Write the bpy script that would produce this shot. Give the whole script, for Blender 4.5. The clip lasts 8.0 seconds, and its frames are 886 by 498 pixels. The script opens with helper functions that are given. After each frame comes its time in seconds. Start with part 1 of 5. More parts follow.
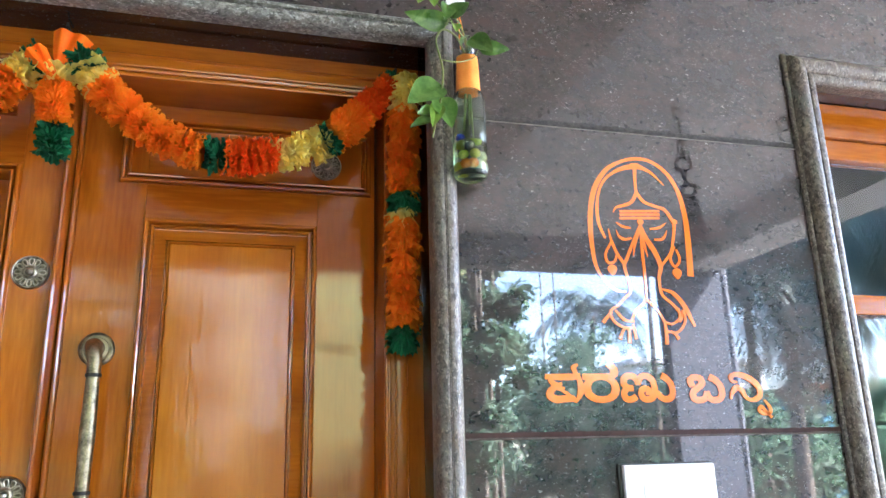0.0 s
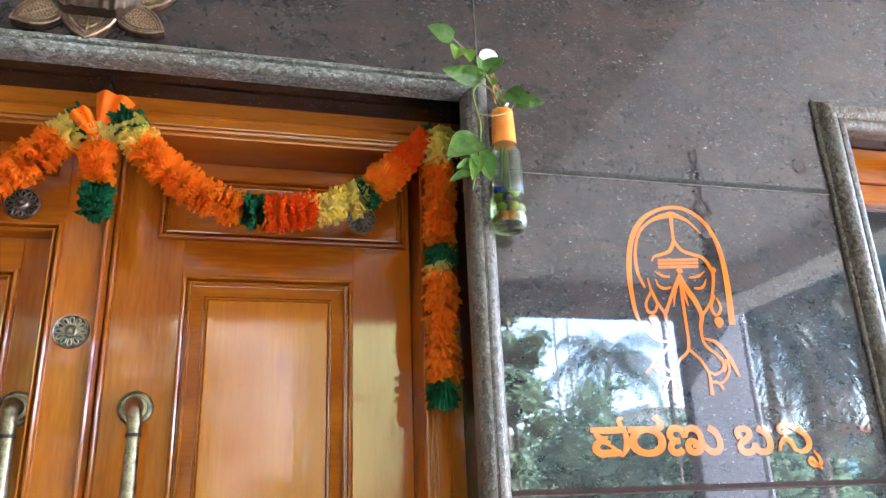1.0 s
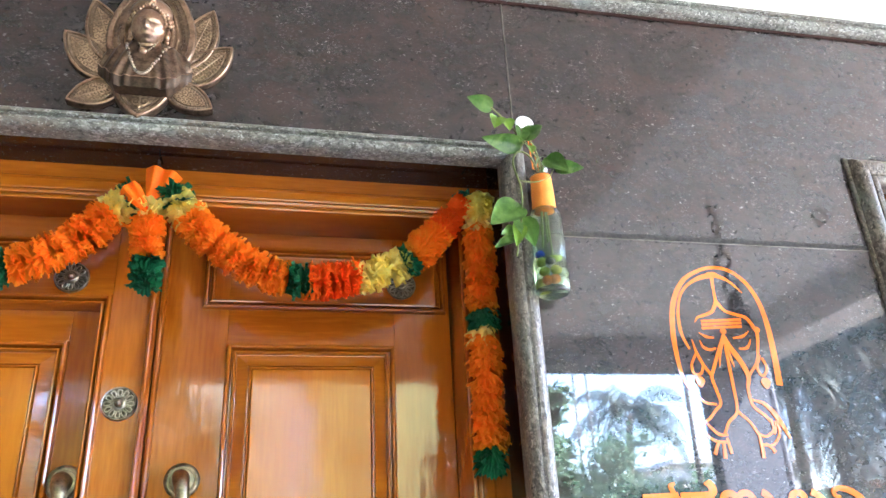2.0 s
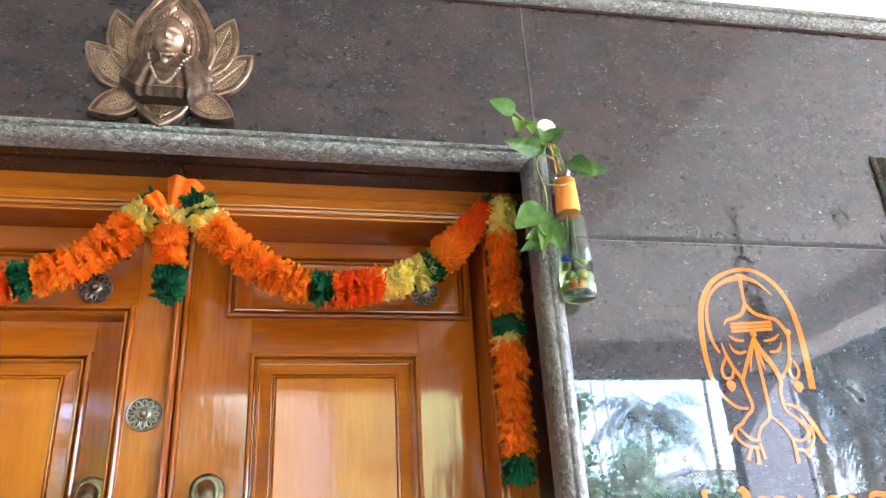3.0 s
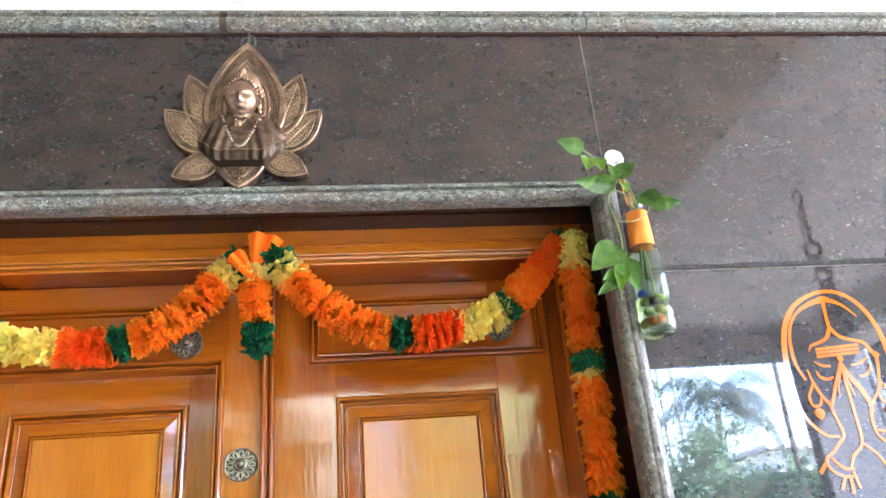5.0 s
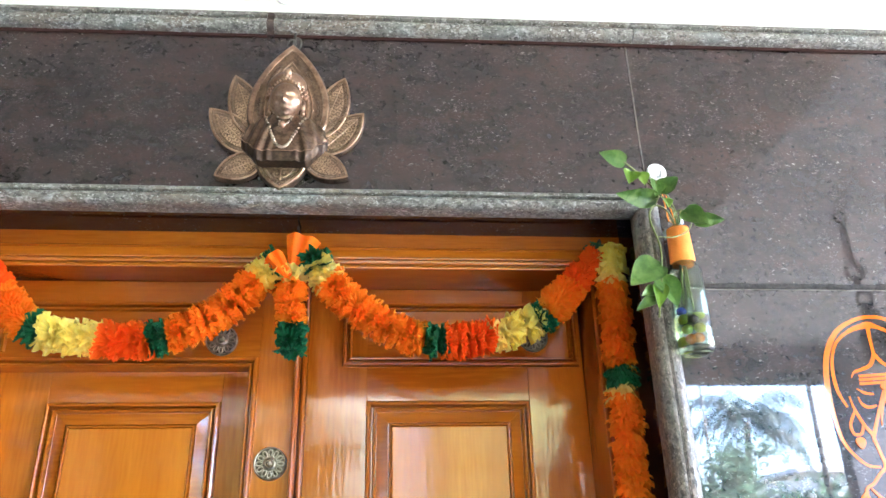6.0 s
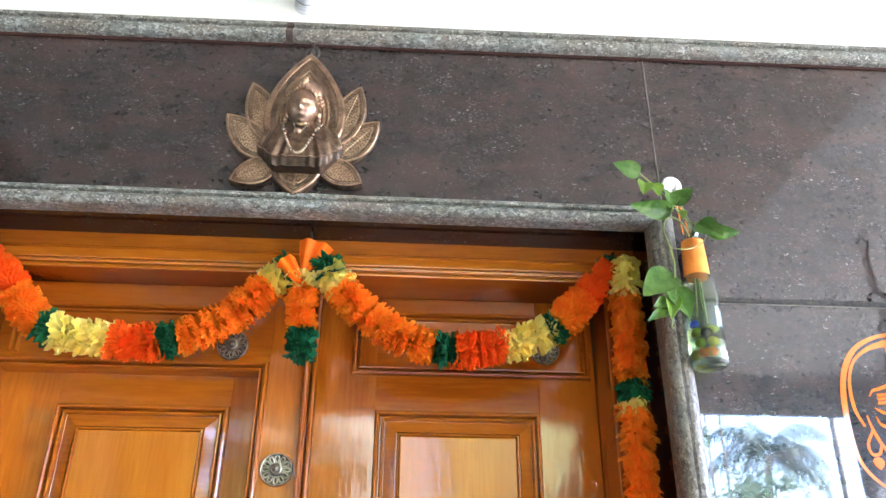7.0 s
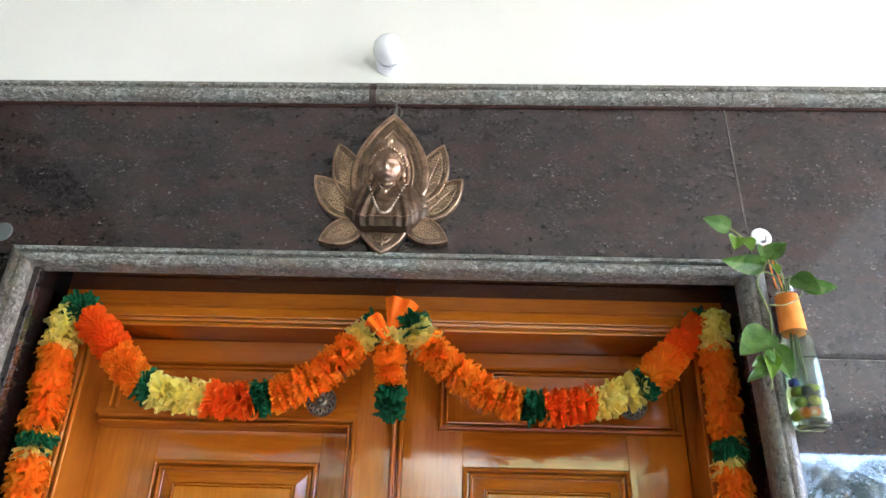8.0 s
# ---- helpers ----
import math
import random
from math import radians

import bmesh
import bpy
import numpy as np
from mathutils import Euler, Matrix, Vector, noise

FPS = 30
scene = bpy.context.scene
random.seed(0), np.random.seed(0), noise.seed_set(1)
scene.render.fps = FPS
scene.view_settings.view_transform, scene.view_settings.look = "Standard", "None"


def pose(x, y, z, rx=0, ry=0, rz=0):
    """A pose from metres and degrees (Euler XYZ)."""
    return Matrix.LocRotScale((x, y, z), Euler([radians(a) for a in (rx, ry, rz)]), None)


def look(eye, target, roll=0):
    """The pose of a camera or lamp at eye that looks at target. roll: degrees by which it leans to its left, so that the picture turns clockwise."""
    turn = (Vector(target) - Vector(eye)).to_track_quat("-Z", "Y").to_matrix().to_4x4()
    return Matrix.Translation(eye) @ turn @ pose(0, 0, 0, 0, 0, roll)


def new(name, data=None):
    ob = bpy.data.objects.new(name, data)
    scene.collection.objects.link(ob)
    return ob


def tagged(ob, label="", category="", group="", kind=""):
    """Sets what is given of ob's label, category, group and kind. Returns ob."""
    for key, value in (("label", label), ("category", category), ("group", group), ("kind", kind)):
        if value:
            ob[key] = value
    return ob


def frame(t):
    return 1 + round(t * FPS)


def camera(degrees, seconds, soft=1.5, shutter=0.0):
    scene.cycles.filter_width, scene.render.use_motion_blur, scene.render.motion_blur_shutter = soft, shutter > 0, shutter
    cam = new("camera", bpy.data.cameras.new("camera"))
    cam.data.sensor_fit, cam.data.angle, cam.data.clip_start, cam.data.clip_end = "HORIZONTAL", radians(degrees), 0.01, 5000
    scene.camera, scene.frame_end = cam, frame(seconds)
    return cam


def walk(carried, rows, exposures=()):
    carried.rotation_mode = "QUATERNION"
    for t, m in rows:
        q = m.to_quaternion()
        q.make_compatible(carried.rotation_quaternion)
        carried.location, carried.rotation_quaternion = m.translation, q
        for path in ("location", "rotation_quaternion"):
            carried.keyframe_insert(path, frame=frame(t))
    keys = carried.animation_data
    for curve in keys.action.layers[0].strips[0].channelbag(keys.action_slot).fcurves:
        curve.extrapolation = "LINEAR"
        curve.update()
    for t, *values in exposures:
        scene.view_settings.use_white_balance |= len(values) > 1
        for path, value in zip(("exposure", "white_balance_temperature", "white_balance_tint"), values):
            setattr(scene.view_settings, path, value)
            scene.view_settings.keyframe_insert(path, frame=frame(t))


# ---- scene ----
cam = camera(61.2, 8.0)
PATH = [
    (0, (0.332, -1.217, 1.484), (0.837, 0.642, 2.023), -1.5),
    (0.5, (0.316, -1.223, 1.494), (0.812, 0.621, 2.09), -1.8),
    (1, (0.283, -1.204, 1.498), (0.755, 0.625, 2.155), -2.2),
    (1.5, (0.249, -1.2, 1.51), (0.698, 0.609, 2.234), -2.5),
    (2, (0.228, -1.209, 1.514), (0.658, 0.575, 2.31), -3.0),
    (3.5, (0.212, -1.186, 1.522), (0.582, 0.598, 2.346), -3.6),
    (4, (0.2, -1.198, 1.533), (0.55, 0.585, 2.37), -4.0),
    (4.5, (0.178, -1.197, 1.541), (0.494, 0.595, 2.37), -4.2),
    (5, (0.173, -1.245, 1.603), (0.423, 0.572, 2.4), -4.8),
    (5.2, (0.163, -1.256, 1.621), (0.391, 0.563, 2.421), -4.5),
    (6.5, (0.164, -1.23, 1.595), (0.302, 0.582, 2.431), -0.0),
    (7, (0.178, -1.227, 1.584), (0.292, 0.569, 2.457), 0.4),
    (7.5, (0.163, -1.226, 1.598), (0.22, 0.568, 2.481), 0.8),
    (8, (0.118, -1.255, 1.623), (0.084, 0.508, 2.567), 1.7),
]
walk(cam, [(t, look(eye, target, roll)) for t, eye, target, roll in PATH], exposures=[(0.0, 5.34, 6000, 17), (2.0, 5.72, 6000, 17), (4.5, 5.84, 6000, 17), (6.5, 5.79, 6000, 17), (7.5, 5.60, 6000, 17), (8.0, 5.32, 6000, 17)])

# ---- light ----
SUN_ELEV, SUN_AZ = 48.0, 22.0  # degrees; azimuth counted from +x towards +y
world = bpy.data.worlds.new("sky")
scene.world = world
world.use_nodes = True
wn = world.node_tree
sky = wn.nodes.new("ShaderNodeTexSky")
sky.sky_type = "NISHITA"
sky.sun_disc = False
sky.sun_elevation = radians(SUN_ELEV)
sky.sun_rotation = radians(90.0 - SUN_AZ)
sky.air_density, sky.dust_density, sky.ozone_density = 1.0, 1.0, 2.4
wn.nodes["Background"].inputs["Strength"].default_value = 0.135
wn.links.new(sky.outputs["Color"], wn.nodes["Background"].inputs["Color"])
sun_data = bpy.data.lights.new("sun", "SUN")
sun_data.energy, sun_data.angle, sun_data.color = 4.5, radians(0.6), (1.0, 0.95, 0.88)
sun = new("sun", sun_data)
sa, se = radians(SUN_AZ), radians(SUN_ELEV)
sun.matrix_world = look((10 * math.cos(sa) * math.cos(se), 10 * math.sin(sa) * math.cos(se), 10 * math.sin(se)), (0, 0, 0))


# ---- materials ----
def mat(name, c1, c2, scale=8.0, rough=0.5, rvar=0.12, metal=0.0, bump=0.15, fine=90.0, coat=0.0, stretch=(1, 1, 1),
        thin=0.0, vary=0.0, island=False, c3=None, spec=0.5, c4=None, patch=5.0, runs=0.0):
    """Two scales of noise mix c1 and c2 (and flecks of c3), with relief, roughness wear and, if asked, light through thin cloth or leaf."""
    m = bpy.data.materials.new(name)
    m.use_nodes = True
    nt = m.node_tree
    n, l = nt.nodes, nt.links
    b = n["Principled BSDF"]
    co = n.new("ShaderNodeTexCoord")
    mp = n.new("ShaderNodeMapping")
    mp.inputs["Scale"].default_value = stretch
    l.new(co.outputs["Object"], mp.inputs["Vector"])
    big, small = n.new("ShaderNodeTexNoise"), n.new("ShaderNodeTexNoise")
    big.inputs["Scale"].default_value, big.inputs["Detail"].default_value = scale, 6
    small.inputs["Scale"].default_value, small.inputs["Detail"].default_value = fine, 3
    for t in (big, small):
        l.new(mp.outputs["Vector"], t.inputs["Vector"])
    add = n.new("ShaderNodeMath")
    add.operation = "MULTIPLY_ADD"
    l.new(small.outputs["Fac"], add.inputs[0])
    add.inputs[1].default_value = 0.5
    l.new(big.outputs["Fac"], add.inputs[2])
    ramp = n.new("ShaderNodeValToRGB")
    ramp.color_ramp.elements[0].position, ramp.color_ramp.elements[1].position = 0.55, 0.95
    ramp.color_ramp.elements[0].color, ramp.color_ramp.elements[1].color = (*c1, 1), (*c2, 1)
    l.new(add.outputs[0], ramp.inputs["Fac"])
    col = ramp.outputs["Color"]
    if c3:
        fl = n.new("ShaderNodeTexNoise")
        fl.inputs["Scale"].default_value, fl.inputs["Detail"].default_value = fine * 0.9, 1
        l.new(mp.outputs["Vector"], fl.inputs["Vector"])
        fr = n.new("ShaderNodeMapRange")
        fr.inputs["From Min"].default_value, fr.inputs["From Max"].default_value = 0.59, 0.67
        l.new(fl.outputs["Fac"], fr.inputs["Value"])
        mx = n.new("ShaderNodeMixRGB")
        mx.inputs["Color2"].default_value = (*c3, 1)
        l.new(fr.outputs["Result"], mx.inputs["Fac"])
        l.new(col, mx.inputs["Color1"])
        col = mx.outputs["Color"]
    if c4:
        pa = n.new("ShaderNodeTexNoise")
        pa.inputs["Scale"].default_value, pa.inputs["Detail"].default_value = patch, 5
        l.new(mp.outputs["Vector"], pa.inputs["Vector"])
        pr = n.new("ShaderNodeMapRange")
        pr.inputs["From Min"].default_value, pr.inputs["From Max"].default_value, pr.inputs["To Max"].default_value = 0.42, 0.66, 0.75
        l.new(pa.outputs["Fac"], pr.inputs["Value"])
        px = n.new("ShaderNodeMixRGB")
        px.inputs["Color2"].default_value = (*c4, 1)
        l.new(pr.outputs["Result"], px.inputs["Fac"])
        l.new(col, px.inputs["Color1"])
        col = px.outputs["Color"]
    if vary:
        hs = n.new("ShaderNodeHueSaturation")
        src = n.new("ShaderNodeNewGeometry").outputs["Random Per Island"] if island else n.new("ShaderNodeObjectInfo").outputs["Random"]
        mr = n.new("ShaderNodeMapRange")
        mr.inputs["To Min"].default_value, mr.inputs["To Max"].default_value = 1 - vary, 1 + vary
        l.new(src, mr.inputs["Value"])
        l.new(mr.outputs["Result"], hs.inputs["Value"])
        l.new(col, hs.inputs["Color"])
        col = hs.outputs["Color"]
    l.new(col, b.inputs["Base Color"])
    rr = n.new("ShaderNodeMapRange")
    rr.inputs["To Min"].default_value, rr.inputs["To Max"].default_value = max(0.0, rough - rvar), min(1.0, rough + rvar)
    l.new(big.outputs["Fac"], rr.inputs["Value"])
    l.new(rr.outputs["Result"], b.inputs["Roughness"])
    b.inputs["Metallic"].default_value = metal
    b.inputs["Coat Weight"].default_value = coat
    b.inputs["Coat Roughness"].default_value, b.inputs["Coat IOR"].default_value = 0.11, 1.54
    b.inputs["Specular IOR Level"].default_value = spec
    if bump:
        bp = n.new("ShaderNodeBump")
        bp.inputs["Strength"].default_value, bp.inputs["Distance"].default_value = bump, 0.002
        l.new(add.outputs[0], bp.inputs["Height"])
        l.new(bp.outputs["Normal"], b.inputs["Normal"])
    if runs:   # sagging brush marks in the varnish
        mq, wv, bq = n.new("ShaderNodeMapping"), n.new("ShaderNodeTexNoise"), n.new("ShaderNodeBump")
        mq.inputs["Scale"].default_value = (1.0, 1.0, 0.3) if stretch[0] > 1 else (0.5, 1.0, 0.7)
        l.new(co.outputs["Object"], mq.inputs["Vector"])
        l.new(mq.outputs["Vector"], wv.inputs["Vector"])
        wv.inputs["Scale"].default_value, wv.inputs["Detail"].default_value = 42, 3
        bq.inputs["Strength"].default_value, bq.inputs["Distance"].default_value = runs, 0.002
        l.new(wv.outputs["Fac"], bq.inputs["Height"])
        mv, st, bs = n.new("ShaderNodeMapping"), n.new("ShaderNodeTexNoise"), n.new("ShaderNodeBump")
        mv.inputs["Scale"].default_value = (1.0, 1.0, 0.07)
        l.new(co.outputs["Object"], mv.inputs["Vector"])
        l.new(mv.outputs["Vector"], st.inputs["Vector"])
        st.inputs["Scale"].default_value, st.inputs["Detail"].default_value = 105, 3
        bs.inputs["Strength"].default_value, bs.inputs["Distance"].default_value = runs * 0.7, 0.002
        l.new(st.outputs["Fac"], bs.inputs["Height"])
        l.new(bq.outputs["Normal"], bs.inputs["Normal"])
        l.new(bs.outputs["Normal"], b.inputs["Coat Normal"])
        b.inputs["Coat Roughness"].default_value = 0.055
    if thin:
        tr, ms = n.new("ShaderNodeBsdfTranslucent"), n.new("ShaderNodeMixShader")
        l.new(col, tr.inputs["Color"])
        ms.inputs["Fac"].default_value = thin
        l.new(b.outputs["BSDF"], ms.inputs[1])
        l.new(tr.outputs["BSDF"], ms.inputs[2])
        l.new(ms.outputs["Shader"], n["Material Output"].inputs["Surface"])
    return m


def clear(name, tint, ior=1.45, rough=0.0):
    m = bpy.data.materials.new(name)
    m.use_nodes = True
    b = m.node_tree.nodes["Principled BSDF"]
    b.inputs["Base Color"].default_value = (*tint, 1)
    b.inputs["Transmission Weight"].default_value, b.inputs["IOR"].default_value, b.inputs["Roughness"].default_value = 1.0, ior, rough
    return m


def layer(m, colour, *grains):
    """Lays a colour over a material where all the given noises are high; a grain: scale, detail, from, to, twist, stretch."""
    n, l = m.node_tree.nodes, m.node_tree.links
    co = next(k for k in n if k.type == "TEX_COORD")
    fac = None
    for scale, detail, lo, hi, twist, stretch in grains:
        mp, t, r = n.new("ShaderNodeMapping"), n.new("ShaderNodeTexNoise"), n.new("ShaderNodeMapRange")
        mp.inputs["Scale"].default_value = stretch
        l.new(co.outputs["Object"], mp.inputs["Vector"])
        l.new(mp.outputs["Vector"], t.inputs["Vector"])
        t.inputs["Scale"].default_value, t.inputs["Detail"].default_value, t.inputs["Distortion"].default_value = scale, detail, twist
        r.inputs["From Min"].default_value, r.inputs["From Max"].default_value = lo, hi
        l.new(t.outputs["Fac"], r.inputs["Value"])
        if fac is None:
            fac = r.outputs["Result"]
        else:
            k = n.new("ShaderNodeMath")
            k.operation = "MULTIPLY"
            l.new(fac, k.inputs[0])
            l.new(r.outputs["Result"], k.inputs[1])
            fac = k.outputs[0]
    base = n["Principled BSDF"].inputs["Base Color"]
    mx = n.new("ShaderNodeMixRGB")
    mx.inputs["Color2"].default_value = (*colour, 1)
    l.new(fac, mx.inputs["Fac"])
    l.new(base.links[0].from_socket, mx.inputs["Color1"])
    l.new(mx.outputs["Color"], base)


ONE = (1, 1, 1)


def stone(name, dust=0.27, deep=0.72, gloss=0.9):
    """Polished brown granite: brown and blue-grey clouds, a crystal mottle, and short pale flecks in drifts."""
    # deep scales every colour; a low value paints the stone as shaded
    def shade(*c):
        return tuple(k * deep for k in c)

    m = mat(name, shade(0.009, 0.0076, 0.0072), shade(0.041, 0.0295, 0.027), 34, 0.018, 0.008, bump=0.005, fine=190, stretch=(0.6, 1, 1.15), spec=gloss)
    layer(m, shade(0.064, 0.0325, 0.0255), (11, 6, 0.44, 0.70, 0.5, (0.6, 1, 1.2)))
    layer(m, shade(0.014, 0.0155, 0.019), (6.5, 6, 0.50, 0.85, 0.3, (1, 1, 1.1)))
    layer(m, shade(0.056, 0.041, 0.037), (75, 4, 0.50, 0.68, 0.8, (0.7, 1, 1.1)), (9, 3, 0.4, 0.62, 0, ONE))
    layer(m, shade(0.011, 0.010, 0.0105), (95, 3, 0.52, 0.72, 0.5, (0.8, 1, 1)))
    layer(m, shade(0.13, 0.106, 0.098), (260, 1, 0.58, 0.69, 1.2, (0.6, 1, 1)), (24, 2, 0.44, 0.66, 0, ONE))
    layer(m, shade(0.26, 0.238, 0.225), (230, 0, 0.735, 0.79, 1.0, (0.6, 1, 1)), (15, 2, 0.42, 0.62, 0, ONE))
    b = m.node_tree.nodes["Principled BSDF"]     # a film of dust that veils the mirror
    b.inputs["Coat Weight"].default_value, b.inputs["Coat Roughness"].default_value = dust, 0.4
    return m


def weathered(name, dark, mid, pale, warm, cool, along):
    """Unpolished granite of the mouldings: grey ground with dark pits, pale scuffs and stained lengths; along: its grain."""
    m = mat(name, dark, mid, 90, 0.42, 0.12, bump=0.9, fine=300, stretch=along, spec=0.4)
    layer(m, warm, (9, 5, 0.46, 0.68, 0.4, along))
    layer(m, cool, (13, 4, 0.5, 0.72, 0.6, along))
    layer(m, pale, (125, 5, 0.49, 0.63, 0.7, along), (14, 3, 0.36, 0.6, 0, ONE))
    layer(m, dark, (150, 4, 0.53, 0.68, 0.6, along))
    layer(m, tuple(c * 1.2 for c in pale), (260, 1, 0.6, 0.74, 0.4, along))
    return m


joint_pale = mat("pale worn joint", (0.16, 0.135, 0.12), (0.25, 0.215, 0.19), 60, 0.6, bump=0.3)
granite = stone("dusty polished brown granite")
# darkened, less glossy copy of granite: the shade of the reveals painted in
lining = stone("brown granite darkened for reveals", 0.0, 0.5, 0.45)
trim_stone = weathered("grey green granite moulding", (0.055, 0.052, 0.044), (0.235, 0.23, 0.2), (0.38, 0.38, 0.35), (0.17, 0.135, 0.105), (0.175, 0.188, 0.17), (0.7, 1, 1))
trim_brown = weathered("brown grey granite moulding", (0.036, 0.027, 0.021), (0.165, 0.128, 0.1), (0.24, 0.2, 0.165), (0.14, 0.095, 0.068), (0.14, 0.138, 0.118), (1, 1, 0.65))
mortar = mat("rough joint filler", (0.012, 0.01, 0.01), (0.07, 0.06, 0.055), 120, 0.85, 0.1, bump=0.8, fine=300)
sealant = mat("red brown sealant", (0.03, 0.012, 0.010), (0.055, 0.022, 0.018), 30, 0.75, spec=0.2)
sealant_pale = mat("pale brown joint filler", (0.06, 0.042, 0.036), (0.12, 0.088, 0.076), 60, 0.75, bump=0.3, spec=0.2)
teak = mat("varnished teak across", (0.275, 0.060, 0.003), (0.475, 0.140, 0.010), 3.2, 0.36, 0.06, bump=0.04, fine=45, coat=1.0, stretch=(0.35, 1, 3.6), spec=0.0, c4=(0.37, 0.086, 0.005), patch=2.2, runs=0.12)
teak_up = mat("varnished teak upright", (0.275, 0.060, 0.003), (0.475, 0.140, 0.010), 3.2, 0.36, 0.06, bump=0.04, fine=45, coat=1.0, stretch=(3.6, 1, 0.35), spec=0.0, c4=(0.37, 0.086, 0.005), patch=2.2, runs=0.12)
# the same teak, made paler and yellower: glare put into the base colour
teak_field = mat("varnished teak field paled for glare", (0.40, 0.112, 0.006), (0.55, 0.186, 0.014), 3.0, 0.36, 0.06, bump=0.04, fine=50, coat=0.52, stretch=(3.6, 1, 0.3), spec=0.0, c4=(0.42, 0.11, 0.007), patch=2.2, runs=0.14)


def rubbed(base, name, spots):
    """A copy of a varnished wood whose gloss is rubbed off, with ragged edges, inside some ovals: (x, z, half width, half height)."""
    m = base.copy()
    m.name = name
    n, l = m.node_tree.nodes, m.node_tree.links
    b = n["Principled BSDF"]
    co = next(k for k in n if k.type == "TEX_COORD")
    xyz, mp, rag = n.new("ShaderNodeSeparateXYZ"), n.new("ShaderNodeMapping"), n.new("ShaderNodeTexNoise")
    l.new(co.outputs["Object"], xyz.inputs[0])
    mp.inputs["Scale"].default_value = (0.6, 1.0, 1.3)
    l.new(co.outputs["Object"], mp.inputs["Vector"])
    l.new(mp.outputs["Vector"], rag.inputs["Vector"])
    rag.inputs["Scale"].default_value, rag.inputs["Detail"].default_value = 38, 6

    def op(kind, a, c, d=None):
        q = n.new("ShaderNodeMath")
        q.operation = kind
        for slot, v in zip(q.inputs, (a, c, d)):
            if v is None:
                continue
            if isinstance(v, (int, float)):
                slot.default_value = v
            else:
                l.new(v, slot)
        return q.outputs[0]

    gloss = b.inputs["Coat Weight"].default_value
    for cx, cz, rx, rz in spots:
        ex = op("MULTIPLY_ADD", xyz.outputs["X"], 1 / rx, -cx / rx)
        ez = op("MULTIPLY_ADD", xyz.outputs["Z"], 1 / rz, -cz / rz)
        far = op("SQRT", op("ADD", op("MULTIPLY", ex, ex), op("MULTIPLY", ez, ez)), None)
        far = op("MULTIPLY_ADD", rag.outputs["Fac"], 1.1, far)
        r = n.new("ShaderNodeMapRange")
        r.inputs["From Min"].default_value, r.inputs["From Max"].default_value, r.inputs["To Min"].default_value = 1.52, 1.57, 0.25
        l.new(far, r.inputs["Value"])
        gloss = op("MULTIPLY", r.outputs["Result"], gloss)
    l.new(gloss, b.inputs["Coat Weight"])
    return m


RUBBED = ((0.62, 1.4, 0.060, 9.0), (0.29, 2.016, 0.16, 0.048), (0.602, 1.99, 0.058, 0.14), (0.0, 2.07, 0.055, 0.10))
teak_worn = rubbed(teak, "rubbed varnished teak across", RUBBED)
teak_up_worn = rubbed(teak_up, "rubbed varnished teak upright", RUBBED)
brass = mat("antique brass", (0.1, 0.084, 0.055), (0.4, 0.335, 0.225), 60, 0.4, 0.1, metal=1.0, bump=0.15, fine=300)
bright_brass = mat("pale antique brass", (0.22, 0.2, 0.155), (0.62, 0.56, 0.45), 60, 0.32, 0.1, metal=1.0, bump=0.15, fine=300)
# darker brass that paints shade into the recesses of the rosettes
brass_recess = mat("dark brass for recesses", (0.05, 0.043, 0.03), (0.2, 0.17, 0.12), 60, 0.5, 0.1, metal=0.8, bump=0.2, fine=300)
bronze = mat("worn copper bronze relief", (0.2, 0.125, 0.085), (0.52, 0.34, 0.23), 34, 0.33, 0.1, metal=0.9, bump=0.15, fine=200)
# darker copper for the bust's foot and underside, their shade in the colour
bronze_dark = mat("dark copper for shaded faces", (0.035, 0.023, 0.017), (0.12, 0.075, 0.05), 40, 0.5, 0.1, metal=0.7, bump=0.2, fine=200)
# mid copper for the chest; in petal grooves and sides it paints shade
bronze_mid = mat("mid brown copper", (0.085, 0.055, 0.038), (0.27, 0.175, 0.118), 60, 0.42, 0.1, metal=0.85, bump=0.2, fine=260)
bronze_pale = mat("rubbed pale copper", (0.3, 0.23, 0.17), (0.52, 0.41, 0.31), 60, 0.3, 0.1, metal=0.9, bump=0.1, fine=300)
orange = mat("orange satin flower", (1.0, 0.29, 0.012), (1.0, 0.44, 0.03), 40, 0.5, 0.1, bump=0.2, fine=300, thin=0.7, spec=0.1)
red = mat("red orange satin flower", (0.97, 0.15, 0.008), (1.0, 0.235, 0.018), 40, 0.5, 0.1, bump=0.2, fine=300, thin=0.7, spec=0.1)
ribbon = mat("orange satin ribbon", (0.95, 0.13, 0.003), (1.0, 0.21, 0.008), 30, 0.5, 0.1, bump=0.2, fine=200, thin=0.08, spec=0.12)
yellow = mat("yellow satin flower", (1.0, 0.82, 0.17), (1.0, 0.94, 0.36), 40, 0.5, 0.1, bump=0.2, fine=300, thin=0.7, spec=0.1)
green = mat("dark green crepe leaf", (0.006, 0.075, 0.03), (0.012, 0.14, 0.055), 40, 0.6, 0.1, bump=0.2, fine=300, thin=0.2, spec=0.15)
sticker = mat("glossy orange vinyl", (0.87, 0.16, 0.012), (0.93, 0.195, 0.02), 12, 0.06, 0.02, bump=0.01, spec=1.0)
thread = mat("orange wound thread", (0.85, 0.22, 0.02), (0.95, 0.33, 0.05), 40, 0.75, 0.1, bump=0.5, fine=500)
leaf_mat = mat("glossy pothos leaf", (0.045, 0.125, 0.014), (0.125, 0.25, 0.045), 30, 0.3, 0.08, bump=0.1, fine=160, thin=0.3, vary=0.2)
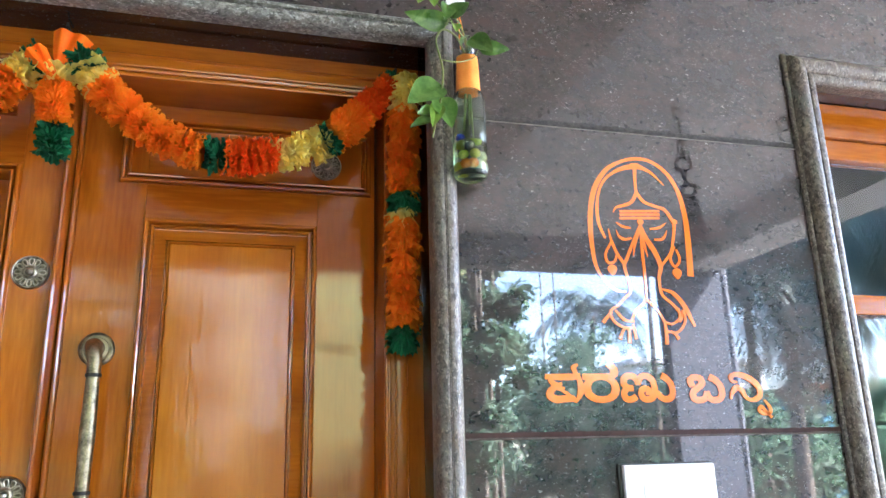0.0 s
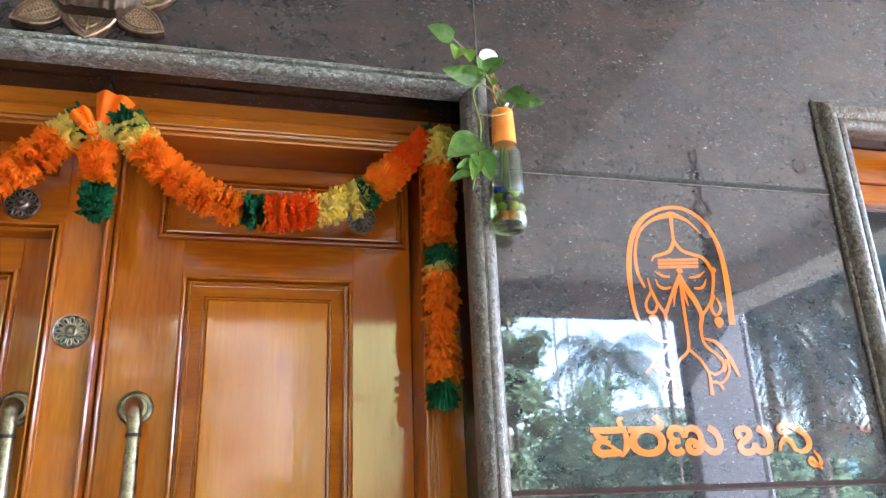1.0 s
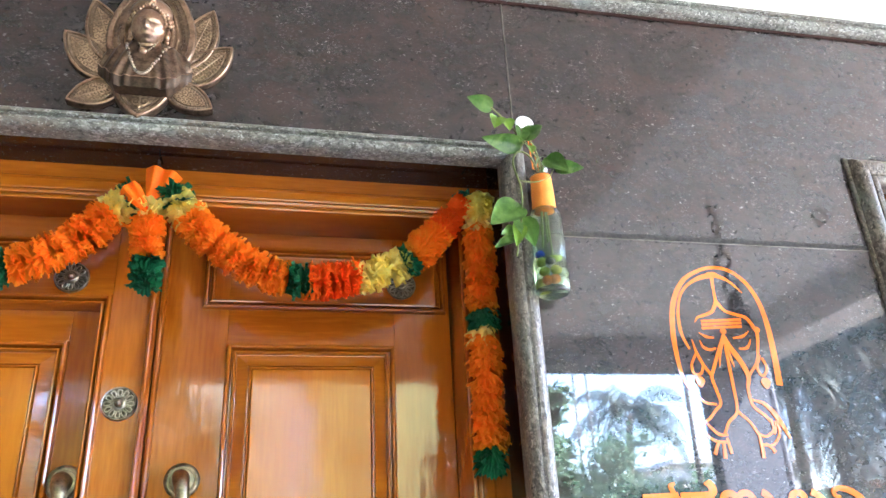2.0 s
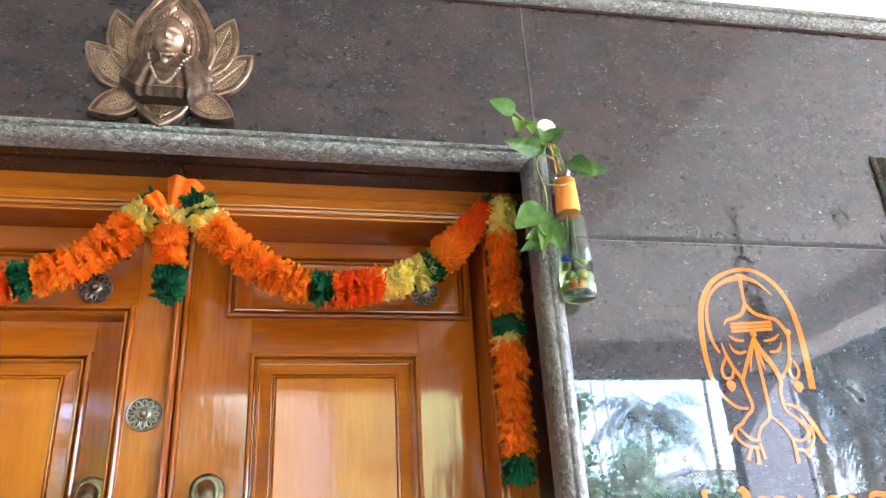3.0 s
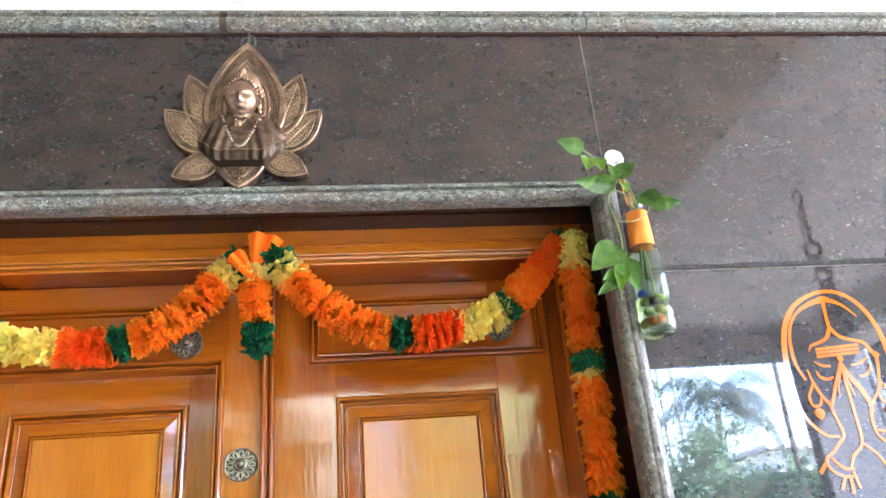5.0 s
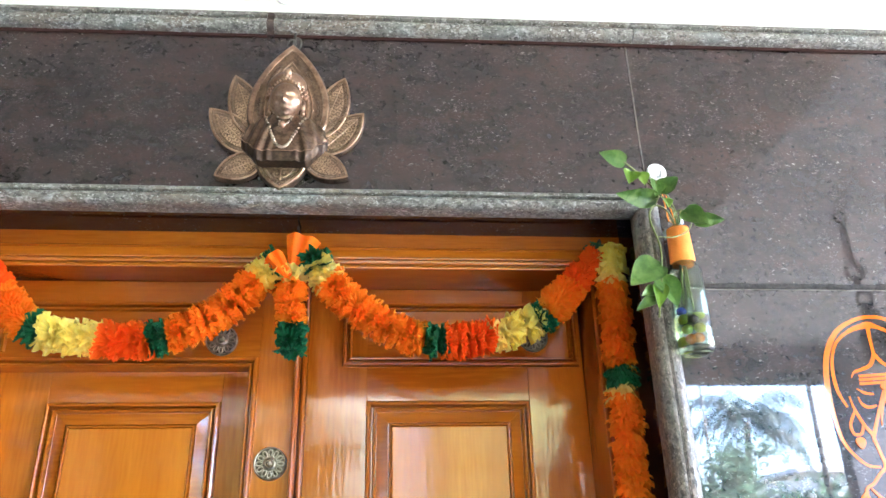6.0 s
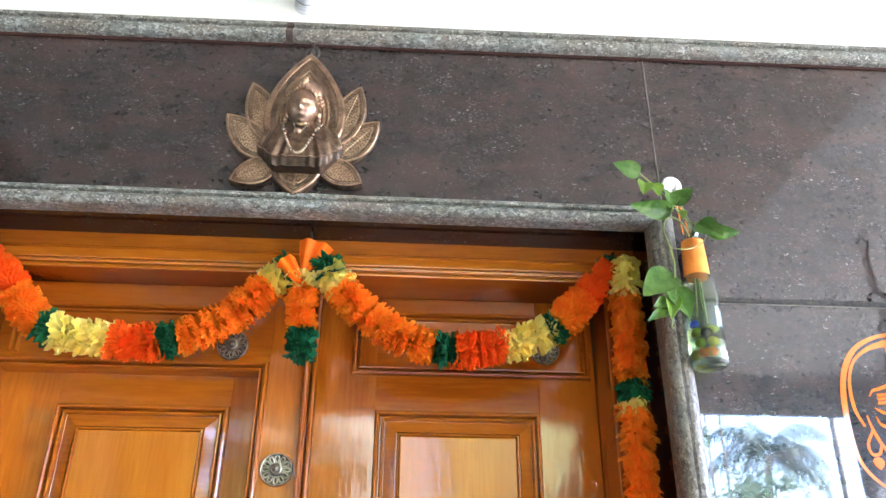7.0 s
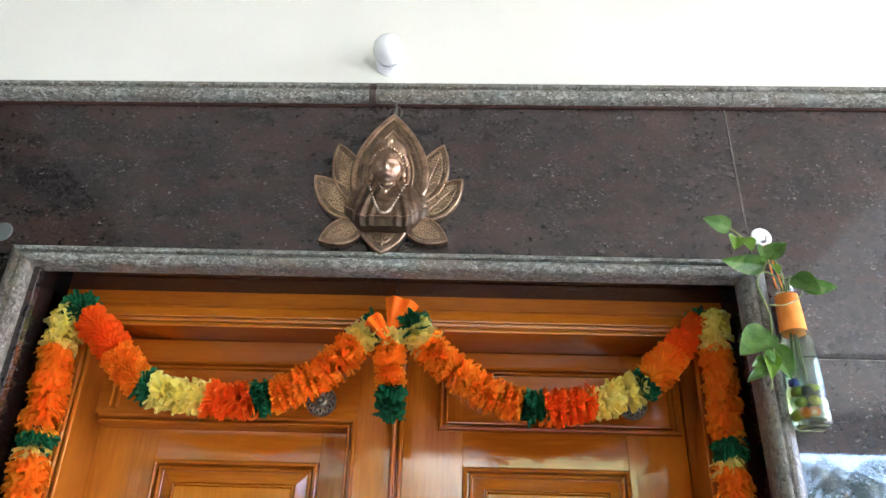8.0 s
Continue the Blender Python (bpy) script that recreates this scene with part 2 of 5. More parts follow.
layer(leaf_mat, (0.22, 0.36, 0.09), (26, 3, 0.5, 0.72, 0.8, (1, 1, 1)))
young_leaf = mat("young lime pothos leaf", (0.16, 0.3, 0.03), (0.26, 0.42, 0.06), 22, 0.32, 0.08, bump=0.1, fine=160, thin=0.35)
stem_mat = mat("green brown vine stem", (0.11, 0.16, 0.035), (0.22, 0.23, 0.07), 30, 0.5)
white_paint = mat("cream white wall paint", (0.77, 0.75, 0.70), (0.82, 0.80, 0.755), 4, 0.6, 0.08, bump=0.06, fine=200)
ceiling_paint = mat("dull white ceiling paint", (0.58, 0.58, 0.59), (0.63, 0.63, 0.64), 2, 0.7, 0.08, bump=0.05, fine=120)
ceiling_grey = mat("mid grey ceiling", (0.36, 0.32, 0.295), (0.4, 0.36, 0.335), 2, 0.7, 0.08, bump=0.05, fine=120)
ceiling_brown = mat("dark brown ceiling", (0.05, 0.032, 0.026), (0.085, 0.057, 0.047), 2, 0.6, 0.08, bump=0.1, fine=60, stretch=(4, 0.3, 1))
beam_paint = mat("grey beam paint", (0.22, 0.23, 0.255), (0.26, 0.27, 0.295), 3, 0.65, 0.08, bump=0.06, fine=120)
column_paint = mat("grey column paint", (0.09, 0.105, 0.13), (0.115, 0.13, 0.16), 3, 0.65, 0.08, bump=0.06, fine=120)
plastic = mat("white plastic", (0.8, 0.8, 0.79), (0.84, 0.84, 0.83), 10, 0.3, 0.05, bump=0.01)
grey_plastic = mat("grey green plastic", (0.06, 0.07, 0.066), (0.085, 0.096, 0.09), 10, 0.35, 0.05, bump=0.01)
bulb_glass = mat("milky bulb glass", (0.82, 0.83, 0.85), (0.85, 0.86, 0.88), 10, 0.2, 0.05, bump=0.0)
seam_grey = mat("grey seam rubber", (0.34, 0.35, 0.36), (0.42, 0.43, 0.44), 20, 0.6)
black_plastic = mat("black plastic", (0.015, 0.015, 0.016), (0.03, 0.03, 0.03), 20, 0.4)
steel = mat("dull steel wire", (0.07, 0.07, 0.065), (0.2, 0.2, 0.185), 60, 0.4, 0.1, metal=0.9, bump=0.1)
iron = mat("dark iron", (0.006, 0.0055, 0.005), (0.028, 0.022, 0.019), 30, 0.6, 0.1, metal=0.3, bump=0.3)
bottle_glass = clear("clear bottle glass", (0.7, 0.78, 0.66), 1.48)
water = clear("still water", (0.9, 0.92, 0.66), 1.33)
pane_glass = clear("window glass", (0.9, 0.95, 0.95), 1.5)
floor_tile = mat("grey polished porch floor", (0.085, 0.08, 0.077), (0.12, 0.115, 0.11), 2, 0.3, 0.1, bump=0.03)
soil = mat("brown green earth", (0.06, 0.058, 0.04), (0.13, 0.12, 0.085), 0.7, 0.95, 0.05, bump=0.8, fine=14)
bark = mat("grey palm bark", (0.11, 0.09, 0.07), (0.26, 0.22, 0.18), 3, 0.9, 0.05, bump=0.8, fine=22, stretch=(1, 1, 3))
palm_leaf = mat("palm frond", (0.045, 0.08, 0.075), (0.085, 0.13, 0.12), 1.5, 0.55, 0.1, bump=0, fine=12, thin=0.2, vary=0.35, island=True, spec=0.15)
dry_leaf = mat("dry palm frond", (0.17, 0.145, 0.11), (0.27, 0.235, 0.18), 2, 0.7, 0.1, bump=0, fine=12, thin=0.2, vary=0.3, island=True, spec=0.15)
tree_leaf = mat("garden tree foliage", (0.095, 0.17, 0.11), (0.165, 0.265, 0.175), 1.2, 0.5, 0.1, bump=0, fine=9, thin=0.5, vary=0.4, island=True, spec=0.15)
# paler copy of tree_leaf: sun and haze put into the leaf colour
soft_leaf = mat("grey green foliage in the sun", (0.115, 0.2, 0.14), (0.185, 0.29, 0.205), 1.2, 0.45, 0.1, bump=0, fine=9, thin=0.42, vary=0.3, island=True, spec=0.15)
# dark leaf colour for the added trees, to darken what the door mirrors
dark_leaf = mat("dark green foliage of added trees", (0.035, 0.065, 0.025), (0.075, 0.12, 0.045), 1.2, 0.5, 0.1, bump=0, fine=9, thin=0.3, vary=0.35, island=True, spec=0.15)
# sunlight put into a still brighter leaf colour
lit_leaf = mat("yellow green foliage coloured as sunlit", (0.2, 0.27, 0.05), (0.34, 0.42, 0.11), 1.2, 0.45, 0.1, bump=0, fine=9, thin=0.42, vary=0.3, island=True, spec=0.15)
blue_wall = mat("blue house paint", (0.12, 0.35, 0.45), (0.18, 0.44, 0.54), 1, 0.8)
roof_tile = mat("terracotta roof", (0.35, 0.12, 0.06), (0.5, 0.2, 0.1), 3, 0.8)
cream_wall = mat("pale lime house paint", (0.215, 0.25, 0.085), (0.265, 0.3, 0.12), 0.5, 0.7, 0.1, bump=0.1, fine=14)
beige_wall = mat("cream grey house paint", (0.38, 0.365, 0.26), (0.45, 0.43, 0.31), 0.8, 0.7, 0.1, bump=0.1, fine=14)
# dark colour that makes the space behind the openings look unlit
room_paint = mat("dark paint behind openings", (0.12, 0.11, 0.1), (0.16, 0.15, 0.14), 2, 0.8)


# ---- builders ----
def part(name, bm, material, parent=None, label="", smooth=False, angle=35):
    """Links a bmesh, or (verts, faces), as one mesh object under parent."""
    me = bpy.data.meshes.new(name)
    if isinstance(bm, tuple):
        me.from_pydata([tuple(v) for v in bm[0]], [], bm[1])
        me.validate()
    else:
        bm.normal_update()
        bm.to_mesh(me)
        bm.free()
    me.materials.append(material)
    if smooth:
        me.shade_smooth()
        if angle < 180:
            me.set_sharp_from_angle(angle=radians(angle))
    ob = new(name, me)
    ob.parent = parent
    if label:
        tagged(ob, label)
    return ob


def thing(name, label, category, kind="", group="", at=(0, 0, 0)):
    ob = new(name)
    ob.empty_display_size = 0.05
    ob.location = at
    return tagged(ob, label, category, group, kind)


def box(x0, x1, y0, y1, z0, z1, bev=0.0, bm=None, seg=2):
    own = bm is None
    bm = bmesh.new() if own else bm
    m = Matrix.Translation(((x0 + x1) / 2, (y0 + y1) / 2, (z0 + z1) / 2)) @ Matrix.Diagonal((x1 - x0, y1 - y0, z1 - z0, 1))
    r = bmesh.ops.create_cube(bm, size=1, matrix=m)
    if bev:
        es = list({e for v in r["verts"] for e in v.link_edges})
        bmesh.ops.bevel(bm, geom=es, offset=bev, segments=seg, affect="EDGES", profile=0.6)
    return bm


def curve_points(pts, n=8):
    """Catmull-Rom through pts."""
    p = [Vector(q) for q in pts]
    p = [2 * p[0] - p[1]] + p + [2 * p[-1] - p[-2]]
    out = []
    for i in range(1, len(p) - 2):
        a, b, c, d = p[i - 1:i + 3]
        for k in range(n):
            t = k / n
            out.append(0.5 * (2 * b + (c - a) * t + (2 * a - 5 * b + 4 * c - d) * t * t + (3 * b - a - 3 * c + d) * t ** 3))
    out.append(p[-2])
    return out


def tube(pts, radii, sides=8, n=6, closed=False):
    """A round tube along a smooth line; radii: one number or one for each given point."""
    line = [Vector(q) for q in pts] if n == 0 else curve_points(pts, n)
    m = len(line)
    rs = [radii] * len(pts) if isinstance(radii, (int, float)) else list(radii)
    verts, faces = [], []
    up = Vector((0.13, 0.37, 0.92))
    for i, p in enumerate(line):
        if closed:
            t = (line[(i + 1) % m] - line[i - 1]).normalized()
        else:
            t = (line[min(i + 1, m - 1)] - line[max(i - 1, 0)]).normalized()
        a = t.cross(up)
        if a.length < 0.1:
            a = t.cross(Vector((1, 0, 0)))
        a.normalize()
        b = t.cross(a)
        f = i / max(1, m - 1) * (len(rs) - 1)
        k = min(int(f), len(rs) - 2) if len(rs) > 1 else 0
        r = rs[k] + (rs[min(k + 1, len(rs) - 1)] - rs[k]) * (f - k)
        for s in range(sides):
            w = 2 * math.pi * s / sides
            verts.append(p + a * (r * math.cos(w)) + b * (r * math.sin(w)))
    rows = m if closed else m - 1
    for i in range(rows):
        j = (i + 1) % m
        for s in range(sides):
            q = (s + 1) % sides
            faces.append((i * sides + s, i * sides + q, j * sides + q, j * sides + s))
    if not closed:
        faces.append(tuple(range(sides))[::-1])
        faces.append(tuple((m - 1) * sides + s for s in range(sides)))
    return verts, faces


def merged(pieces):
    verts, faces = [], []
    for v, f in pieces:
        k = len(verts)
        verts += list(v)
        faces += [tuple(i + k for i in q) for q in f]
    return verts, faces


def lathe(profile, centre, axis="z", sides=32):
    """Turns (radius, height) pairs about an axis through centre; axis 'y' points out of the wall, towards -y."""
    verts, faces = [], []
    n = len(profile)
    for r, h in profile:
        for s in range(sides):
            w = 2 * math.pi * s / sides
            c, d = r * math.cos(w), r * math.sin(w)
            v = Vector((c, d, h)) if axis == "z" else Vector((c, -h, d))
            verts.append(Vector(centre) + v)
    for i in range(n - 1):
        for s in range(sides):
            q = (s + 1) % sides
            f = (i * sides + s, i * sides + q, (i + 1) * sides + q, (i + 1) * sides + s)
            faces.append(f)
    if profile[0][0] > 1e-6:
        faces.append(tuple(range(sides))[::-1])
    if profile[-1][0] > 1e-6:
        faces.append(tuple((n - 1) * sides + s for s in range(sides)))
    return verts, faces


def leg(profile, a, b, oa, ob):
    """A moulding from a to b (x, z); profile: (u, y); oa, ob: how its ends move outwards with u, for mitres."""
    verts, faces = [], []
    for p, o in ((a, oa), (b, ob)):
        for u, y in profile:
            verts.append((p[0] + o[0] * u, y, p[1] + o[1] * u))
    n = len(profile)
    for i in range(n):
        j = (i + 1) % n
        faces.append((i, j, n + j, n + i))
    faces.append(tuple(range(n))[::-1])
    faces.append(tuple(range(n, 2 * n)))
    bm = bmesh.new()
    vs = [bm.verts.new(v) for v in verts]
    for f in faces:
        bm.faces.new([vs[i] for i in f])
    bmesh.ops.recalc_face_normals(bm, faces=bm.faces)
    return bm


def portal(profile, xl, xr, zt, zb, material, parent, names=("jamb", "head", "jamb")):
    part(names[0], leg(profile, (xl, zb), (xl, zt), (-1, 0), (-1, 1)), material, parent, smooth=True)
    part(names[1], leg(profile, (xl, zt), (xr, zt), (-1, 1), (1, 1)), material, parent, smooth=True)
    part(names[2], leg(profile, (xr, zt), (xr, zb), (1, 1), (1, 0)), material, parent, smooth=True)


def rect_moulding(profile, x0, x1, z0, z1, material, parent, name="moulding", sides="tblr"):
    """A mitred frame that faces -y; u runs inwards from its outer edge."""
    if "t" in sides:
        part(name, leg(profile, (x0, z1), (x1, z1), (1, -1), (-1, -1)), material, parent, smooth=True)
    if "b" in sides:
        part(name, leg(profile, (x0, z0), (x1, z0), (1, 1), (-1, 1)), material, parent, smooth=True)
    if "l" in sides:
        part(name, leg(profile, (x0, z0), (x0, z1), (1, 1), (1, -1)), material, parent, smooth=True)
    if "r" in sides:
        part(name, leg(profile, (x1, z0), (x1, z1), (-1, 1), (-1, -1)), material, parent, smooth=True)


# ---- structure: the facade ----
ZJ1, ZJ2, ZTOP = 1.518, 2.094, 2.643     # granite joints and the top band
DX, DL, DZ = 0.656, 0.688, 2.256                   # door reveal
WX0, WX1, WZ0, WZ1 = 1.504, 2.9, 0.75, 2.256   # window opening
CEIL, BEAM = 3.73, 3.405
JX = 0.677                               # upright joint above the doorway
wall = part("wall_north", box(-5.6, -DL - 0.02, 0.02, 0.3, 0, CEIL), white_paint)
tagged(wall, "white painted house wall with polished brown granite cladding", "wall", kind="structure")


def core(*a):
    return part("wall_core", box(*a), white_paint, wall)


core(-DL - 0.02, DX + 0.02, 0.02, 0.3, DZ + 0.02, CEIL)
core(DX + 0.02, WX0 - 0.02, 0.02, 0.3, 0, CEIL)
core(WX0 - 0.02, WX1, 0.02, 0.3, WZ1 + 0.02, CEIL)
core(WX0 - 0.02, WX1, 0.02, 0.3, 0, WZ0)
core(WX1, 6.6, 0.02, 0.3, 0, CEIL)
part("upper_plaster", box(-5.6, 6.6, 0.0, 0.02, ZTOP + 0.0222, CEIL), white_paint, wall, "cream white painted upper wall")


def slab(x0, x1, z0, z1, g=0.0018):
    part("granite_slab", box(x0 + g, x1 - g, 0.0, 0.018, z0 + g, z1 - g, 0.0012, seg=1), granite, wall)


OX, OZ = 0.66, 2.265                     # slabs run on behind the mouldings to here
slab(-2.6, JX, OZ, ZTOP + 0.022)
part("granite_slab", merged([([(x, y, z) for x in (x0, x1) for y in (0.0, 0.018) for z in (z0, z1)], [(0, 1, 3, 2), (4, 6, 7, 5), (0, 4, 5, 1), (2, 3, 7, 6), (0, 2, 6, 4), (1, 5, 7, 3)])
                             for x0, x1, z0, z1 in ((JX + 0.0018, 1.49, ZJ2 + 0.0018, ZTOP + 0.022), (1.49, 3.2, WZ1 + 0.01, ZTOP + 0.022))]), granite, wall)
slab(OX, 1.485, ZJ1, ZJ2)
slab(OX, 1.485, 0.95, ZJ1)
slab(OX, 1.485, 0.1, 0.95)
slab(-1.46, -OX, ZJ1, OZ)
slab(-1.46, -OX, 0.1, ZJ1)
slab(-2.6, -1.46, 0.1, OZ)
slab(3.2, 6.5, 0.1, ZTOP + 0.022)
slab(-5.6, -2.6, 0.1, ZTOP + 0.022)
# joints
part("joint", box(0.69, 1.455, -0.0012, 0.006, ZJ2 - 0.001, ZJ2 + 0.0085, 0.001, seg=1), mortar, wall, "dark rough joint filler")
part("joint", box(0.69, 1.455, -0.0016, 0.006, ZJ2 - 0.0048, ZJ2 - 0.0028), joint_pale, wall)
part("joint", box(0.69, 1.455, -0.0012, 0.006, ZJ1 - 0.003, ZJ1 + 0.005), sealant, wall, "red brown joint filler")
part("joint", box(0.69, 1.455, -0.0022, 0.006, ZJ1 - 0.0068, ZJ1 - 0.0035, 0.001, seg=1), sealant_pale, wall)
part("joint", box(JX - 0.0008, JX + 0.0008, -0.0006, 0.006, 2.285, ZTOP), joint_pale, wall)

# reveals of the door, in the same granite with shade put into its colour
reveal = thing("door_reveal", "polished granite lining of the doorway, shade put in its colour", "door reveal", "structure")
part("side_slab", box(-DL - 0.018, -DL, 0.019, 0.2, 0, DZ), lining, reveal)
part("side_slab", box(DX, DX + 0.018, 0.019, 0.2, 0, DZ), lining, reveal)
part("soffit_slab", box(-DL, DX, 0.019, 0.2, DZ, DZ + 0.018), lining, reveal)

NOSE = [(0.0, 0.019), (0.0, -0.004), (0.003, -0.015), (0.009, -0.0225), (0.017, -0.0255), (0.025, -0.0235), (0.0305, -0.017), (0.032, -0.010),
        (0.0345, -0.0085), (0.0358, -0.0150), (0.039, -0.0185), (0.046, -0.0185), (0.0505, -0.015), (0.052, -0.008), (0.052, -0.0005), (0.045, 0.019)]
# the jambs: two rounded halves of nearly one height with a fine double groove between them
JNOSE = [(0.0, 0.019), (0.0, -0.003), (0.002, -0.011), (0.006, -0.0175), (0.012, -0.0215), (0.018, -0.023), (0.0205, -0.0225), (0.0212, -0.0205), (0.0219, -0.0225), (0.0232, -0.0225), (0.0239, -0.0205),
         (0.0246, -0.0228), (0.030, -0.0235), (0.037, -0.0215), (0.043, -0.0165), (0.047, -0.009), (0.0482, -0.0005), (0.043, 0.019)]
# the window's: a narrow inner bead, a groove, a broad outer round and a thin fillet
SNOSE = [(0.0, 0.019), (0.0, -0.006), (0.002, -0.0135), (0.006, -0.018), (0.0125, -0.02), (0.0165, -0.019), (0.018, -0.0155), (0.0195, -0.019), (0.024, -0.0235), (0.032, -0.0262), (0.040, -0.0242), (0.0455, -0.0185),
         (0.048, -0.0115), (0.0485, -0.0075), (0.0505, -0.0072), (0.0525, -0.0062), (0.054, -0.0035), (0.0542, -0.0005), (0.047, 0.019)]
arch = thing("door_surround", "grey green granite bullnose moulding round the doorway", "door surround", "structure")
HNOSE = [(u * 0.74, y) for u, y in NOSE]
part("jamb", leg(JNOSE, (-0.674, 0), (-0.674, 2.24), (-1, 0), (-1, 0.8)), trim_brown, arch, smooth=True)
part("head", leg(HNOSE, (-0.674, 2.24), (0.642, 2.24), (-1.25, 1), (1.25, 1)), trim_stone, arch, smooth=True)
part("jamb", leg(JNOSE, (0.642, 2.24), (0.642, 0), (1, 0.8), (1, 0)), trim_brown, arch, smooth=True)
warch = thing("window_surround", "grey brown granite bullnose moulding round the window", "window surround", "structure")
WNOSE = [(u * 1.3, y * 1.05 if y < 0 else y) for u, y in SNOSE]
portal(WNOSE, WX0, WX1, 2.243, WZ0, trim_brown, warch)
band = thing("top_band", "grey green granite bullnose band above the cladding", "trim", "structure")
BAND = [(u * 0.94, y * 1.02 if y < 0 else -0.0005) for u, y in NOSE]


def bz(x):
    """Foot of the band, which climbs a little."""
    return 2.6385 + 0.011 * max(-2.0, min(2.5, x))


for a, b in ((-5.6, -2.0), (-2.0, -0.0715), (-0.0565, 0.688), (0.690, 2.5), (2.5, 6.5)):
    part("band_piece", leg(BAND, (a, bz(a)), (b, bz(b)), (0, 1), (0, 1)), trim_stone, band, smooth=True)
    part("sealant_line", leg([(-0.0065, -0.0004), (-0.0065, -0.004), (-0.0006, -0.004), (-0.0006, -0.0004)], (a, bz(a)), (b, bz(b)), (0, 1), (0, 1)), sealant, band, "thin red brown sealant line")
part("band_joint", leg([(u, y + 0.0012 if y < -0.002 else y) for u, y in BAND], (-0.0713, bz(-0.07)), (-0.0567, bz(-0.057)), (0, 1), (0, 1)), sealant_pale, band, "brown filled joint in the band", smooth=True)

# window
wreveal = thing("window_reveal", "polished brown granite lining of the window opening", "window reveal", "structure")
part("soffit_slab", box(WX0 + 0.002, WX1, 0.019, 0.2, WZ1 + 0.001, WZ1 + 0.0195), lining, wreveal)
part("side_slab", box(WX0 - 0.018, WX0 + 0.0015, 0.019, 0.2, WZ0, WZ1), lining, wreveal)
window = thing("window_1", "varnished wooden window with clear glass panes", "window", "structure")
part("head", box(WX0 + 0.002, WX1, 0.085, 0.16, 2.172, WZ1, 0.003), teak, window)
part("sash_rail", box(WX0 + 0.06, WX1, 0.095, 0.145, 2.122, 2.1715, 0.006), teak, window)
part("sash_rail", box(WX0 + 0.09, WX1, 0.095, 0.145, 1.762, 1.806, 0.006), teak, window)
part("jamb", box(WX0 + 0.002, WX0 + 0.0598, 0.085, 0.16, WZ0, 2.1715, 0.003), teak_up, window)
part("stile", box(WX0 + 0.06, WX0 + 0.0898, 0.095, 0.145, WZ0 + 0.05, 2.1215, 0.004), teak_up, window)
part("sash_rail", box(WX0 + 0.06, WX1, 0.095, 0.145, WZ0, WZ0 + 0.0495, 0.006), teak, window)
for z0, z1 in ((1.807, 2.121), (WZ0 + 0.05, 1.761)):
    p = part("pane", box(WX0 + 0.0905, WX1, 0.118, 0.123, z0, z1), pane_glass, window)
    p.visible_shadow = False
# unseen room added to close the window; dark paint replaces its lack of light
room = thing("dark_painted_room", "plain room added behind the window, painted dark", "room", "structure")
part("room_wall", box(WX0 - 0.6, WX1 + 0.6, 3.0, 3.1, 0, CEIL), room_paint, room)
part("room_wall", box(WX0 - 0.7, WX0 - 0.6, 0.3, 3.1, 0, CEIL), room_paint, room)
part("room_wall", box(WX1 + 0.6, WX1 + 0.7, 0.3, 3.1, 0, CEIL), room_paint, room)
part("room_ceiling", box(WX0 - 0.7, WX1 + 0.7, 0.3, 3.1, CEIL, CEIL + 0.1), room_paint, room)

# ---- structure: the porch ----
PY, PX0, PX1 = -5.81, -5.6, 5.4           # front beam and ends
floor = tagged(part("floor", box(PX0, 6.6, PY - 0.5, 0.3, -0.12, 0.0), floor_tile), "grey polished stone porch floor", "floor", kind="structure")
ceiling = tagged(part("ceiling", box(PX0, PX1, PY - 0.35, 0.3, CEIL, CEIL + 0.15), ceiling_paint), "white painted porch ceiling", "ceiling", kind="structure")
tagged(part("ceiling_panel", box(-1.84, 2.26, PY, -0.001, CEIL - 0.02, CEIL - 0.001, 0.003), ceiling_grey), "grey middle bay of the porch ceiling", "ceiling", kind="structure")
tagged(part("ceiling_panel", box(PX0, -1.842, PY, -0.001, CEIL - 0.02, CEIL - 0.001, 0.003), ceiling_brown), "dark brown end bay of the porch ceiling", "ceiling", kind="structure")
tagged(part("beam_front", box(PX0, PX1, PY - 0.35, PY - 0.001, BEAM, CEIL - 0.001), beam_paint), "painted porch front beam", "beam", kind="structure")
tagged(part("beam_side", box(4.9, PX1, PY, -0.001, BEAM, CEIL - 0.001), ceiling_paint), "white painted porch side beam", "beam", kind="structure")
tagged(part("wall_west", box(PX0 - 0.2, PX0, PY - 0.35, 0.3, -0.12, CEIL), white_paint), "white painted porch end wall", "wall", kind="structure")
tagged(part("column", box(4.72, 5.44, PY - 0.2, PY - 0.03, 0.0, BEAM, 0.012), column_paint), "grey painted square porch column", "column", kind="structure")
# tube added in place of the lit sliver along the column's edge
pipe = thing("sliver_tube", "grey tube added for a lit sliver beside the porch column", "pipe")
part("tube", tube([(5.53, PY - 0.1, 0.0), (5.53, PY - 0.1, 1.7), (5.53, PY - 0.1, CEIL)], 0.032, 14, 4), beam_paint, pipe, smooth=True, angle=60)
for z in (0.9, 2.3):
    part("clip", lathe([(0.033, -0.012), (0.038, -0.012), (0.038, 0.012), (0.033, 0.012)], (5.53, PY - 0.1, z), "z", 16), grey_plastic, pipe, "grey ring on the added tube", smooth=True)
# unseen mass added above the porch; its shadow cuts bounce from the ground
tagged(part("shade_block", box(PX0, PX1, PY - 0.35, 6.0, CEIL + 0.151, 4.8), white_paint), "plain white block added over the porch to shade the ground", "wall", kind="structure")
bm = bmesh.new()
bmesh.ops.create_grid(bm, x_segments=60, y_segments=60, size=600)
